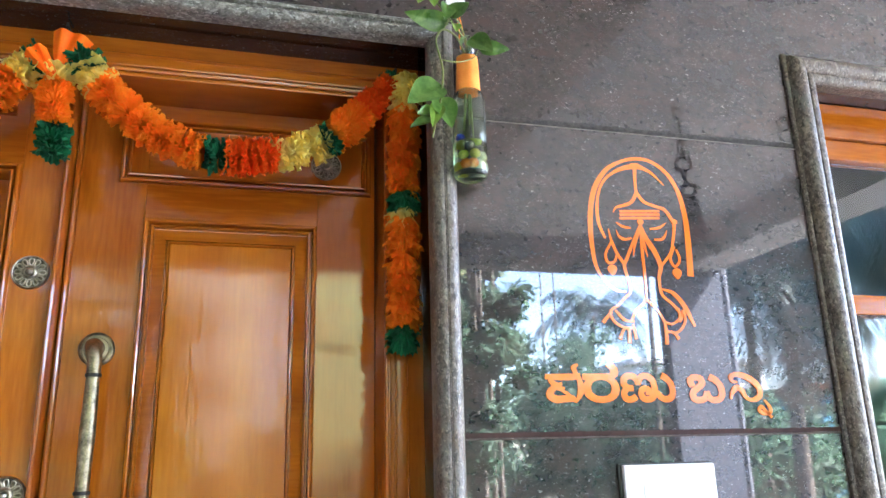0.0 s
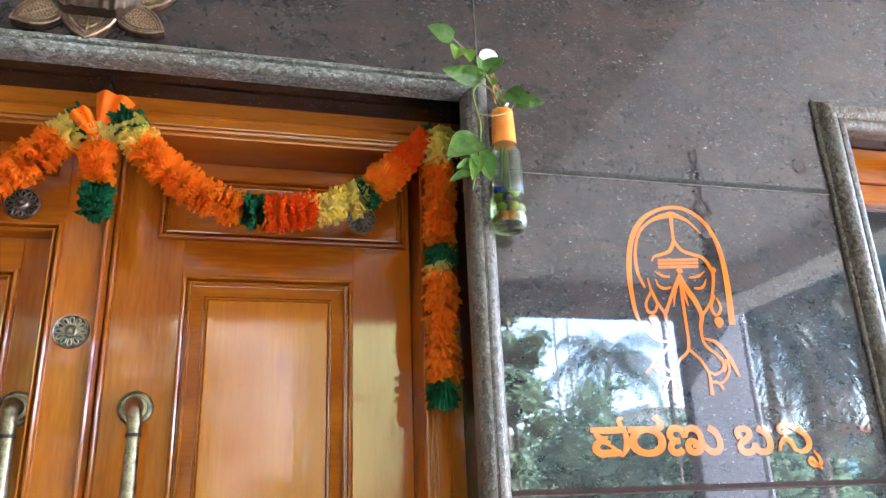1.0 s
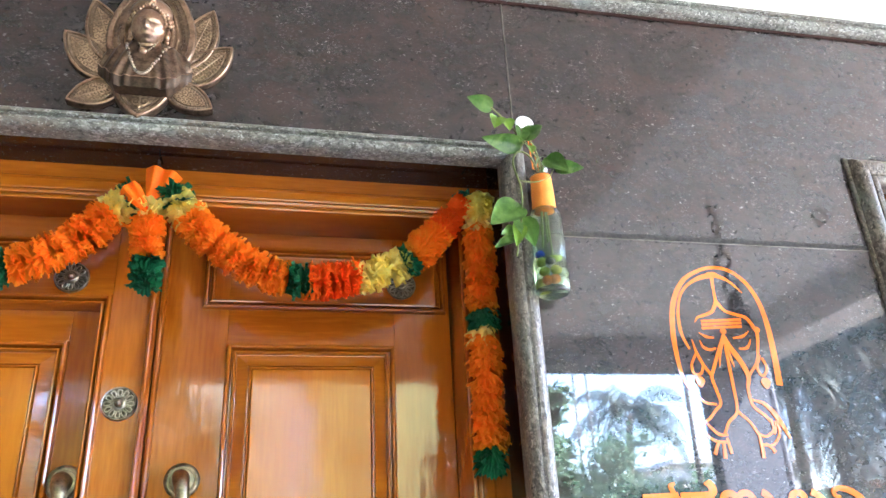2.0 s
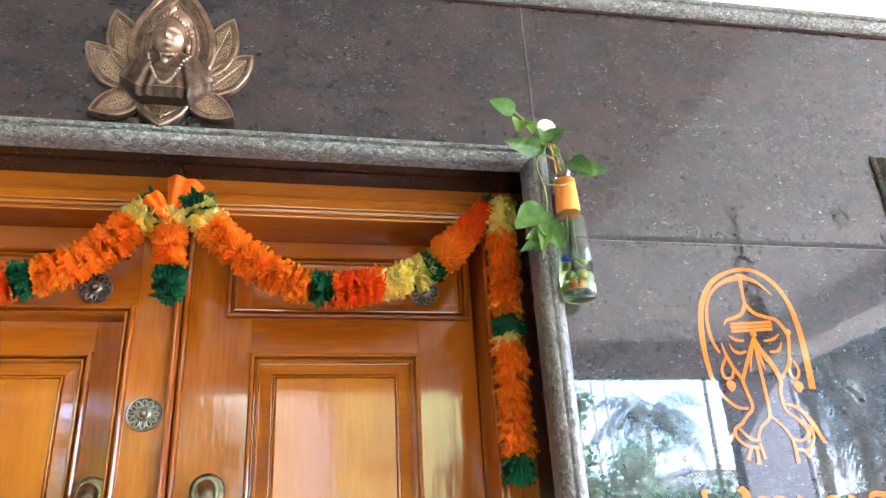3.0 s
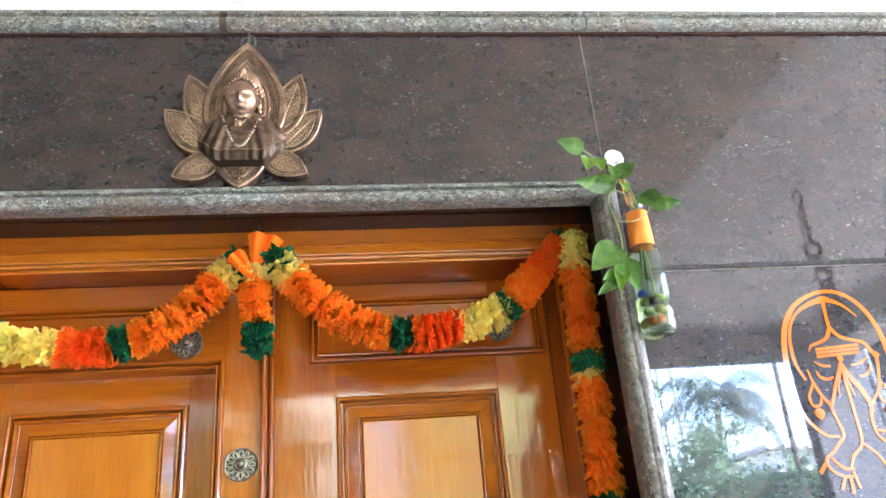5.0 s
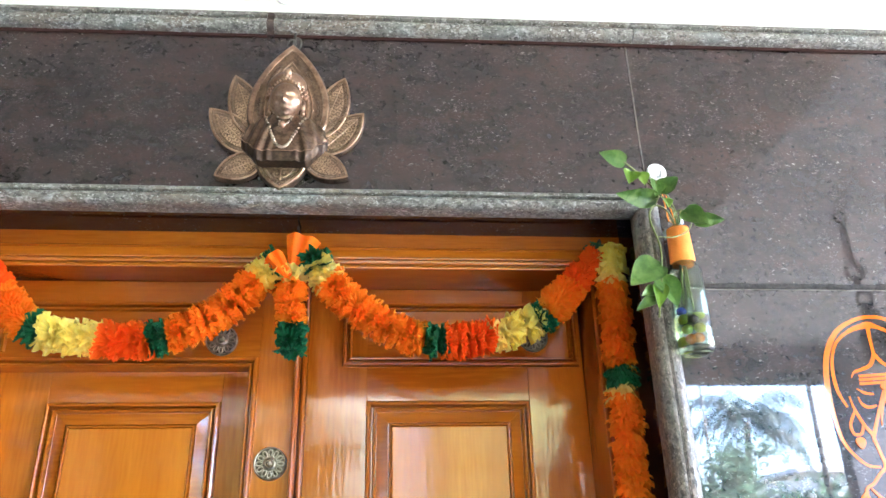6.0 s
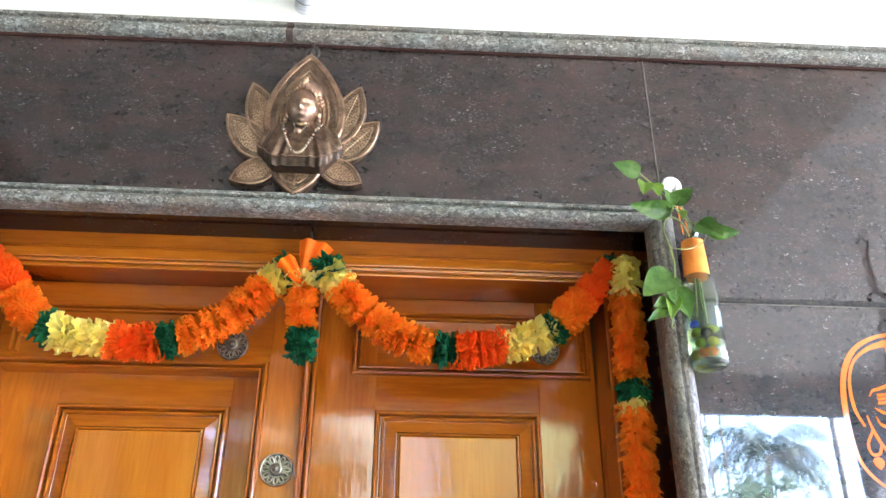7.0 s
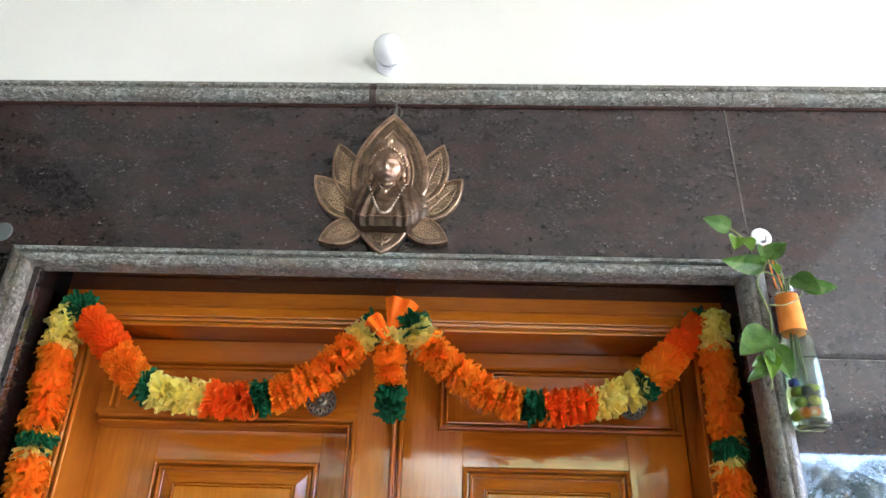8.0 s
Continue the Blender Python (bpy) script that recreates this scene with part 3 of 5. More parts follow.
for v in bm.verts:
    v.co.z = -0.15
ground = tagged(part("ground", bm, soil), "brown earth and low grass of the garden", "ground", kind="structure")

# ---- the double door ----
FY, LY = 0.13, 0.24                      # fronts of frame and leaf
# unseen panel added behind the leaves to stop light through their seam
part("light_stop", box(-DL - 0.02, DX + 0.02, 0.301, 0.32, 0, DZ + 0.02), room_paint, reveal)
door = thing("door_1", "varnished teak double door with raised panels, closed", "door", "structure")
# frame moulding from the opening outwards: a round bead, a thin bead, a flat, a step bead and a plain band
HEADB = [(0.0, LY + 0.02), (0.0, FY + 0.002), (0.0003, FY - 0.0010), (0.0011, FY - 0.0020), (0.0066, FY - 0.0029), (0.0075, FY - 0.0022), (0.0082, FY + 0.0032), (0.0105, FY + 0.0032),
         (0.0110, FY - 0.0008), (0.0117, FY - 0.0017), (0.0163, FY - 0.0025), (0.0172, FY - 0.0016), (0.018, FY + 0.0035), (0.0205, FY + 0.0035), (0.0209, FY - 0.0006), (0.0215, FY - 0.0014),
         (0.0241, FY - 0.0019), (0.0248, FY - 0.001), (0.0256, FY + 0.003), (0.0425, FY + 0.003), (0.0432, FY - 0.0004), (0.0452, FY - 0.0022), (0.0472, FY - 0.0004), (0.048, FY + 0.0045),
         (0.078, FY + 0.0045), (0.078, LY + 0.02)]
BEADS = [(u * 0.93, y) for u, y in HEADB]
HZ = 2.178
WIDE = [(u * 1.06, y) for u, y in HEADB]
part("jamb", leg(WIDE, (-0.591, 0), (-0.591, HZ), (-1, 0), (-1, 1 / 1.06)), teak_up, door, smooth=True, angle=50)
part("jamb", leg(BEADS, (0.583, HZ), (0.583, 0), (1, 1 / 0.93), (1, 0)), teak_up, door, smooth=True, angle=50)
part("head", leg(HEADB, (-0.591, HZ), (0.583, HZ), (-1.06, 1), (0.93, 1)), teak, door, smooth=True, angle=50)

# raised moulding: a bead, a hollow, a small bead; u runs inwards
RIM = [(0.0, LY + 0.0055), (0.0, LY - 0.006), (0.002, LY - 0.011), (0.0055, LY - 0.0125), (0.0085, LY - 0.0105), (0.0098, LY - 0.002), (0.0102, LY + 0.004), (0.0122, LY + 0.004),
       (0.0126, LY - 0.004), (0.0142, LY - 0.0078), (0.0168, LY - 0.0085), (0.0188, LY - 0.0055), (0.0192, LY + 0.0052), (0.0205, LY + 0.0055)]
SLOPE = [(0.0, LY + 0.0059), (0.0, LY + 0.0045), (0.0215, LY - 0.0035), (0.022, LY + 0.001), (0.0232, LY + 0.001), (0.0236, LY - 0.0055), (0.0252, LY - 0.008), (0.027, LY - 0.0085), (0.0284, LY - 0.0065),
         (0.0288, LY + 0.001), (0.0292, LY + 0.0059)]
LF = 0.036                               # how far the cover strip and head board of the left leaf stand proud


def door_leaf(s):
    """s: 1 for the right leaf, -1 for the left one. The rails and stiles meet at fine joints."""
    leafob = part("leaf", box(0.0098 if s > 0 else -0.5905, 0.5825 if s > 0 else 0.0094, LY + 0.006, LY + 0.04, 0.01, 2.177), teak_up, door)

    def board(a, b, z0, z1, m, lift=0.0, name="rail"):
        part(name, box(min(a, b), max(a, b), LY - lift, LY + 0.0059, z0, z1, 0.0006, seg=1), m, leafob)

    px0, px1, pz = 0.14, 0.466, 1.94
    if s > 0:
        board(0.022, px0 - 0.0003, 0.01, 2.177, teak_up_worn, name="stile")
        board(px1 + 0.0003, 0.5825, 0.01, 2.177, teak_up_worn, name="stile")
        board(px0, px1, pz + 0.0003, 2.177, teak_worn)
        rect_moulding(RIM, 0.09, 0.574, 2.01, 2.146, teak, leafob, sides="tblr")
    else:
        tall = [(u, y - LF if 0 < k < len(RIM) - 1 else y) for k, (u, y) in enumerate(RIM)]
        ex, ez = -0.068, 2.020
        board(0.0, ex - 0.0003, 0.01, 2.177, teak_up, LF, "cover_strip")
        board(ex - 0.0005, -0.5905, ez + 0.0003, 2.177, teak, LF, "head_board")
        board(ex - 0.0005, -px0 + 0.0003, 0.01, ez - 0.0003, teak_up, name="stile")
        board(-px1 - 0.0003, -0.5905, 0.01, ez - 0.0003, teak_up, name="stile")
        board(-px0, -px1, pz + 0.0003, ez - 0.0003, teak)
        part("moulding", leg(tall, (-0.578, ez), (ex, ez), (0, -1), (-1, -1)), teak, leafob, smooth=True)
        part("moulding", leg(tall, (ex, 0.1), (ex, ez), (-1, 0), (-1, -1)), teak_up, leafob, smooth=True)
        proud = [(u, y - LF) for u, y in RIM]
        part("moulding", leg(proud, (-0.566, 2.03), (-0.566, 2.132), (1, 0), (1, -1)), teak_up, leafob, smooth=True)
        part("moulding", leg(proud, (-0.566, 2.132), (-0.09, 2.132), (1, -1), (0, -1)), teak, leafob, smooth=True)
    # tall raised panel, and a second below it
    for zb, zt in ((0.98, pz), (0.2, 0.9)):
        a, b = (px0, px1) if s > 0 else (-px1, -px0)
        rect_moulding(RIM, a, b, zb, zt, teak, leafob)
        rect_moulding(SLOPE, a + 0.0207, b - 0.0207, zb + 0.0207, zt - 0.0207, teak, leafob, "panel_slope")
        part("panel_field", box(a + 0.0501, b - 0.0501, LY - 0.0055, LY + 0.0011, zb + 0.0501, zt - 0.0501, 0.002), teak_field, leafob,
             "varnished raised panel, glare put in its colour")
        if zb > 0.9:
            board(a, b, 0.9, zb - 0.0003, teak)
        else:
            board(a, b, 0.01, zb - 0.0003, teak)
    return leafob


right_leaf = door_leaf(1)
left_leaf = door_leaf(-1)
BEAD = [(0.0, LY + 0.0058), (0.0, LY - 0.006), (0.0015, LY - 0.0095), (0.005, LY - 0.011), (0.0085, LY - 0.0095), (0.0105, LY - 0.005), (0.0105, LY + 0.0058)]
part("astragal", leg([(u, y - LF if 0 < k < 6 else y) for k, (u, y) in enumerate(BEAD)], (-0.0005, 0.01), (-0.0005, 2.2), (1, 0), (1, 0)), teak_up, left_leaf, smooth=True)
part("astragal", leg(BEAD, (0.0112, 0.01), (0.0112, 2.2), (1, 0), (1, 0)), teak_up, right_leaf, smooth=True)


def rosette(x, z, parent, r=0.031, y=LY):
    prof = [(r, 0.0), (r, 0.004), (r * 0.94, 0.006), (r * 0.9, 0.0055), (r * 0.85, 0.002), (r * 0.45, 0.003), (r * 0.38, 0.0095), (r * 0.3, 0.0105), (r * 0.24, 0.009),
            (r * 0.22, 0.011), (r * 0.17, 0.0145), (r * 0.09, 0.0165), (0.0001, 0.017)]
    pieces = [lathe(prof, (x, y, z), "y", 40)]
    for k in range(12):
        w = 2 * math.pi * k / 12
        c, d = math.cos(w), math.sin(w)
        loop = []
        for i in range(12):
            q = 2 * math.pi * i / 12
            ru, tv = r * (0.62 + 0.22 * math.cos(q)), r * 0.115 * math.sin(q) * (1 + 0.35 * math.cos(q))
            loop.append((x + c * ru - d * tv, y - 0.0042, z + d * ru + c * tv))
        pieces.append(tube(loop, r * 0.045, 6, 0, closed=True))
    ob = part("rosette", merged(pieces), bright_brass, parent, "round antique brass flower rosette", smooth=True, angle=60)
    # the sunk ring behind the petals is darkened by colour, as shade
    ob.data.materials.append(brass_recess)
    for p in ob.data.polygons[:40 * 6]:
        if 3 * 40 <= p.index < 5 * 40:
            p.material_index = 1
    return ob


rosette(-0.0343, 1.817, left_leaf, 0.0303, LY - LF)
rosette(-0.0305, 1.444, left_leaf, 0.0303, LY - LF)
rosette(-0.1435, 2.053, left_leaf, 0.0303, LY - LF)
rosette(0.482, 2.072, right_leaf)


def pull_handle(x, s, parent):
    """A bowed pull handle: two roses, polished elbows, and a long grip between two collars."""
    hy = LY - 0.062
    xr, xb = x, x + 0.009
    zt, zb = 1.688, 1.392
    h = part("pull_handle", merged([lathe([(0.0305, 0), (0.0305, 0.004), (0.0285, 0.007), (0.0255, 0.0075), (0.0245, 0.005), (0.022, 0.005), (0.021, 0.0105), (0.0165, 0.012), (0.0001, 0.0125)], (xr, LY, z), "y", 36) for z in (zt, zb)]),
             brass, parent, "antique brass pull handle", smooth=True, angle=50)
    for z, q in ((zt, -1), (zb, 1)):
        part("elbow", tube([(xr, LY - 0.008, z), (xr + 0.001, LY - 0.034, z + 0.001), (xr + 0.005, hy + 0.006, z + q * 0.010), (xb, hy, z + q * 0.03), (xb, hy, z + q * 0.051)],
                           [0.0155, 0.0145, 0.0135, 0.0118, 0.0112], 18, 8), brass, h, smooth=True, angle=60)
    part("grip", tube([(xb, hy, zt - 0.054), (xb, hy - 0.001, (zt + zb) / 2), (xb, hy, zb + 0.054)], [0.0108, 0.013, 0.0108], 18, 10), brass, h, "darker worn brass grip", smooth=True, angle=60)
    for z in (zt - 0.0525, zb + 0.0525):
        part("collar", lathe([(0.009, -0.003), (0.0128, -0.003), (0.0136, 0.0), (0.0128, 0.003), (0.009, 0.003)], (xb, hy, z), "z", 20), iron, h, "dark collar", smooth=True)


pull_handle(0.079, 1, right_leaf)
pull_handle(-0.113, -1, left_leaf)


# ---- garland ----
def frilled(path, radius, pleats=11, wave=0.0028, loose=0.12, seed=1, taper=(1.0, 1.0), droop=0.0):
    """Ruffled paper rings threaded close on a line: each is a wavy disc with an uneven edge."""
    rnd = random.Random(seed)
    verts, faces = [], []
    n, m = pleats, pleats * 6
    for i, p in enumerate(path):
        t = path[min(i + 1, len(path) - 1)] - path[max(i - 1, 0)]
        t = (t.normalized() + Vector([rnd.uniform(-0.24, 0.24) for _ in range(3)])).normalized()
        a = t.cross(Vector((0.2, 0.9, 0.3))).normalized()
        b = t.cross(a)
        ph, low = rnd.uniform(0, 6.28), rnd.uniform(0, 6.28)
        big = radius * rnd.uniform(0.9, 1.07) * (taper[0] + (taper[1] - taper[0]) * i / max(1, len(path) - 1))
        lob = [rnd.uniform(1 - loose, 1 + loose * 0.6) for _ in range(n)]
        amp = [rnd.uniform(0.5, 1.5) for _ in range(n)]
        cone = droop + rnd.uniform(-0.009, 0.009)
        k0 = len(verts)
        for row, fr in enumerate((0.38, 0.72, 1.0)):
            for s in range(m):
                w = 2 * math.pi * s / m + ph
                k = (s // 6) % n
                r = big * fr * (lob[k] if row == 2 else 1.0)
                ax = wave * fr * (amp[k] * math.sin(2 * math.pi * s / 6) + 1.3 * math.sin(3 * w + low)) + cone * fr * fr
                verts.append(p + a * (r * math.cos(w)) + b * (r * math.sin(w)) + t * ax)
        if i:
            for s in range(m):
                q = (s + 1) % m
                faces.append((k0 - 3 * m + s, k0 - 3 * m + q, k0 + q, k0 + s))
        for row in range(2):
            for s in range(m):
                q = (s + 1) % m
                faces.append((k0 + row * m + s, k0 + row * m + q, k0 + (row + 1) * m + q, k0 + (row + 1) * m + s))
    return verts, faces


def flap(apex, axis, side, length, width, folds, seed):
    """A gathered sheet of paper that spreads from apex along axis, with folds across side and an uneven edge."""
    rnd = random.Random(seed)
    ax, sd = Vector(axis).normalized(), Vector(side).normalized()
    nm = ax.cross(sd).normalized()
    verts, faces = [], []
    nu, nv = folds * 10, 10
    edge = [rnd.uniform(0.86, 1.08) for _ in range(folds + 2)]
    for j in range(nv + 1):
        v = j / nv
        for i in range(nu + 1):
            u = -1 + 2 * i / nu
            q = (u + 1) / 2 * folds
            k = int(q)
            ln = length * (edge[k] + (edge[k + 1] - edge[k]) * (q - k)) * (1 - 0.12 * u * u)
            verts.append(Vector(apex) + ax * (ln * v) + sd * (u * width * (0.25 + 0.75 * v ** 0.8)) + nm * (0.007 * v * math.cos(q * 2 * math.pi) + 0.012 * v * u * u))
    for j in range(nv):
        for i in range(nu):
            a = j * (nu + 1) + i
            faces.append((a, a + 1, a + nu + 2, a + nu + 1))
    return verts, faces


garland = thing("garland", "door garland of orange, yellow and green paper flowers", "garland")
KINDS = {"o": ("orange_frill", orange, 1.0), "r": ("red_frill", red, 1.0), "y": ("yellow_frill", yellow, 0.94), "g": ("green_frill", green, 0.92)}


STEP = {"o": 0.0050, "r": 0.0048, "y": 0.0058, "g": 0.0046}
LOOSE = (14, 0.0036, 0.2)      # the hanging ends are folded more broadly
RUFFLE = {"o": (22, 0.0026, 0.2), "r": (22, 0.0023, 0.17), "y": (12, 0.0042, 0.34), "g": (20, 0.0028, 0.34)}


def string_of(points, runs, radius, seed, thin_end=0.0, loosely=False):
    """runs: (kind, share) along the whole line."""
    line = curve_points(points, 24)
    seg = [0.0]
    for a, b in zip(line, line[1:]):
        seg.append(seg[-1] + (b - a).length)
    total = sum(w for _, w in runs)
    at = 0.0
    for k, (kind, w) in enumerate(runs):
        s0, s1 = at / total * seg[-1], (at + w) / total * seg[-1]
        at += w
        name, m, f = KINDS[kind]
        count = max(2, round((s1 - s0) / STEP[kind]))
        path = []
        for i in range(count):
            d = s0 + (s1 - s0) * (i + 0.5) / count
            j = max(q for q in range(len(seg) - 1) if seg[q] <= d)
            path.append(line[j] + (line[j + 1] - line[j]) * ((d - seg[j]) / (seg[j + 1] - seg[j])))
        pleats, wave, loose = LOOSE if loosely and kind == "o" else RUFFLE[kind]
        ends = [1 - thin_end * max(0.0, 1 - (seg[-1] - d) / 0.11) for d in (s0, s1)]
        part(name, frilled(path, radius * f, pleats, wave, loose, seed * 31 + k, ends, 0.017 if loosely else 0.0), m, garland, smooth=True, angle=180)


GY = 0.092
R = 0.0345
string_of([(0.030, GY, 2.185), (0.060, GY, 2.148), (0.096, GY, 2.105), (0.169, GY + 0.006, 2.052), (0.241, GY + 0.01, 2.026), (0.310, GY + 0.01, 2.022), (0.408, GY + 0.006, 2.040), (0.463, GY, 2.060),
           (0.521, GY, 2.115), (0.574, GY, 2.180), (0.596, GY, 2.215)],
          [("g", 3), ("y", 4.5), ("o", 24), ("g", 4), ("r", 11), ("y", 10), ("g", 2.5), ("o", 9), ("r", 10), ("g", 1.8)], R, 1, 0.42)
string_of([(-0.030, GY, 2.172), (-0.062, GY, 2.146), (-0.100, GY, 2.098), (-0.160, GY + 0.006, 2.054), (-0.232, GY + 0.01, 2.028), (-0.289, GY + 0.01, 2.020), (-0.384, GY + 0.008, 2.027), (-0.448, GY + 0.004, 2.040),
           (-0.488, GY, 2.068), (-0.547, GY, 2.134), (-0.600, GY, 2.178), (-0.622, GY, 2.208)],
          [("g", 2.2), ("y", 3.6), ("o", 21.2), ("g", 3.6), ("r", 8.7), ("y", 12.5), ("g", 2.5), ("o", 10.6), ("r", 10.4), ("g", 4.6)], R, 2)
string_of([(-0.001, GY - 0.004, 2.150), (-0.002, GY - 0.006, 2.10), (0.002, GY - 0.006, 2.05), (0.004, GY - 0.006, 1.995)], [("y", 1.2), ("o", 5.6), ("g", 3.6)], 0.029, 3)
for apex, axis, side, ln, wd, folds, sd in (((0.000, GY - 0.006, 2.165), (0.30, -0.2, 1), (1, 0.1, -0.25), 0.072, 0.034, 2, 4),
                                            ((-0.004, GY - 0.022, 2.136), (-0.62, -0.3, 0.8), (0.8, 0.1, 0.55), 0.056, 0.021, 2, 5)):
    part("orange_flap", flap(apex, axis, side, ln, wd, folds, sd), ribbon, garland, "folded orange paper flap", smooth=True, angle=180)
string_of([(0.617, GY - 0.003, 2.224), (0.614, GY, 2.06), (0.613, GY, 1.91), (0.609, GY, 1.69)],
          [("y", 7.8), ("o", 18.8), ("g", 3.8), ("y", 1.8), ("o", 22), ("g", 3.4)], 0.0305, 6, loosely=True)
string_of([(-0.636, GY - 0.003, 2.200), (-0.635, GY, 2.07), (-0.630, GY, 1.91), (-0.620, GY, 1.675)],
          [("y", 8.6), ("o", 16.8), ("g", 3.2), ("y", 1.6), ("o", 22), ("g", 3.4)], 0.0335, 7, loosely=True)
for x, z in ((0.004, 2.246), (0.6, 2.226), (-0.624, 2.214)):
    part("hook", tube([(x, FY, z), (x, GY, z + 0.004), (x, GY - 0.006, z - 0.006)], 0.0018, 6, 6), iron, garland, "small dark nail")


# ---- brass lotus plaque above the door ----
def petal(x, z, ang, length, width, y0=-0.004, lift=0.010, tip=0.62, curl=0.006, fine=1.0):
    """A pointed lotus petal with a raised rim, a beaded groove and a scrolled field; ang: degrees from upright, clockwise."""
    verts, faces, rises = [], [], []
    a = radians(ang)
    ux, uz = math.sin(a), math.cos(a)
    ns, nw = (120, 73) if fine > 0.5 else (180, 109)
    peak = tip / (tip + 0.9)
    top = peak ** tip * (1 - peak) ** 0.9
    half = [width * 0.5 * ((i / ns) ** tip * (1 - i / ns) ** 0.9) / top + 0.0006 for i in range(ns + 1)]
    slope = [(half[min(i + 1, ns)] - half[max(i - 1, 0)]) / (2 * length / ns) for i in range(ns + 1)]
    for i in range(ns + 1):
        s = i / ns
        h = half[i]
        for j in range(nw):
            w = -1 + 2 * j / (nw - 1)
            px, pz = s * length, w * h
            d = min((h - abs(pz)) / math.hypot(1, slope[i]), px * 0.9 + 0.002)      # distance from the outline
            e = d / (width * 0.5)
            if e < 0.06:
                rise = lift * (0.45 + 0.55 * (e / 0.06) ** 0.5)
            elif e < 0.17:
                rise = lift
            elif e < 0.24:
                rise = lift - 0.0026
            elif e < 0.34:
                rise = lift - 0.0014 - 0.0016 * (0.5 + 0.5 * math.sin(px * 2100))
            elif e < 0.41:
                rise = lift - 0.0028
            elif fine < 0.5:
                band = math.cos((e - 0.41) * 2 * math.pi / 0.13)
                rise = lift - 0.0018 + 0.0008 * band + (0.0009 * math.sin(px * 1300) * math.sin(pz * 1300) if band > 0 else 0)
            else:
                # scrolls: two rows of curls about the midrib
                cell = width * fine
                cu = (math.floor(px / (cell * 0.26)) + 0.5) * cell * 0.26
                off = cell * 0.11 + math.floor(abs(pz) / (cell * 0.22)) * cell * 0.22
                side = 1 if pz > 0 else -1
                rr = math.hypot(px - cu, pz - side * off)
                th = math.atan2(pz * side - off, px - cu)
                rise = lift - 0.0017 + 0.00045 * math.cos(rr / (cell * 0.034) * 1.9 + th)
                if abs(pz) < width * 0.018:
                    rise = lift - 0.0006
            verts.append((x + ux * px + uz * pz, y0 - rise - curl * s * s, z + uz * px - ux * pz))
            rises.append(lift - rise)
    for i in range(ns):
        for j in range(nw - 1):
            k = i * nw + j
            faces.append((k, k + nw, k + nw + 1, k + 1))
    rim = [j for j in range(nw)] + [i * nw + nw - 1 for i in range(1, ns + 1)] + [ns * nw + j for j in range(nw - 2, -1, -1)] + [i * nw for i in range(ns - 1, 0, -1)]
    base = len(verts)
    for k in rim:
        v = verts[k]
        verts.append((v[0], min(-0.0005, y0 + 0.002), v[2]))
    m = len(rim)
    for q in range(m):
        r = (q + 1) % m
        faces.append((rim[q], rim[r], base + r, base + q))
    bm = bmesh.new()
    vs = [bm.verts.new(v) for v in verts]
    for f in faces:
        q = bm.faces.new([vs[i] for i in f])
        # sunk and side faces get the darker slot: groove shade put into colour
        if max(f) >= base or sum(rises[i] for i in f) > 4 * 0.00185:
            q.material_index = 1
    bmesh.ops.remove_doubles(bm, verts=bm.verts, dist=0.00005)
    bmesh.ops.recalc_face_normals(bm, faces=bm.faces)
    return bm


PX = -0.0145
plaque = thing("lotus_plaque", "worn copper lotus plaque with a small bust, hung on the granite", "wall plaque")


def petal_to(bx, bz, tx, tz, wd, lift, y0=-0.004, full=0.75, name="petal", label="", fine=0.72):
    ang = math.degrees(math.atan2(tx - bx, tz - bz))
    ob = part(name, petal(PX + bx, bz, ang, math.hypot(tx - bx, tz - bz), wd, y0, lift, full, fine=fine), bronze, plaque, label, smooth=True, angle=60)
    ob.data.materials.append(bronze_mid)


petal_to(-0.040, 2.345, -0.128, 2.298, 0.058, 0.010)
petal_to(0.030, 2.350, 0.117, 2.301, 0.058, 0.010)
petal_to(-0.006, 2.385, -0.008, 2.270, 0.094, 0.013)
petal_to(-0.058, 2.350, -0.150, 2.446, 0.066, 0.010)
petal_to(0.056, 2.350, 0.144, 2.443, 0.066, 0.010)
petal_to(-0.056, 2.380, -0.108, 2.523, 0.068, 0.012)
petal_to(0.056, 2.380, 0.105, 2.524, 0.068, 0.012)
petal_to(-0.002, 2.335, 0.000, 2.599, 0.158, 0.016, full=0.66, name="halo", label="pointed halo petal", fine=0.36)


def ball(bm, c, r, u=20, v=14, rot=0):
    m = Matrix.Translation(c) @ Matrix.Rotation(radians(rot), 4, "Y") @ Matrix.Diagonal((*r, 1))
    bmesh.ops.create_uvsphere(bm, u_segments=u, v_segments=v, radius=1, matrix=m)


def along(rows, u):
    """Interpolates rows of (u, x, depth, z)."""
    for p, q in zip(rows, rows[1:]):
        if u <= q[0]:
            f = (u - p[0]) / (q[0] - p[0])
            return [p[i] + (q[i] - p[i]) * f for i in (1, 2, 3)]
    return list(rows[-1][1:])


QX = PX - 0.004
# the shelf-like foot of the bust, and the shoulders above it: share of the width, x, depth, z
HEM = [(-1, -0.081, 0.014, 2.381), (-0.55, -0.0445, 0.048, 2.338), (0.55, 0.0445, 0.048, 2.338), (1, 0.081, 0.014, 2.381)]
YOKE = [(-1, -0.080, 0.012, 2.388), (-0.86, -0.074, 0.017, 2.403), (-0.55, -0.048, 0.025, 2.418), (-0.25, -0.020, 0.030, 2.428), (0.25, 0.020, 0.030, 2.428),
        (0.55, 0.048, 0.025, 2.418), (0.86, 0.074, 0.017, 2.403), (1, 0.080, 0.012, 2.388)]


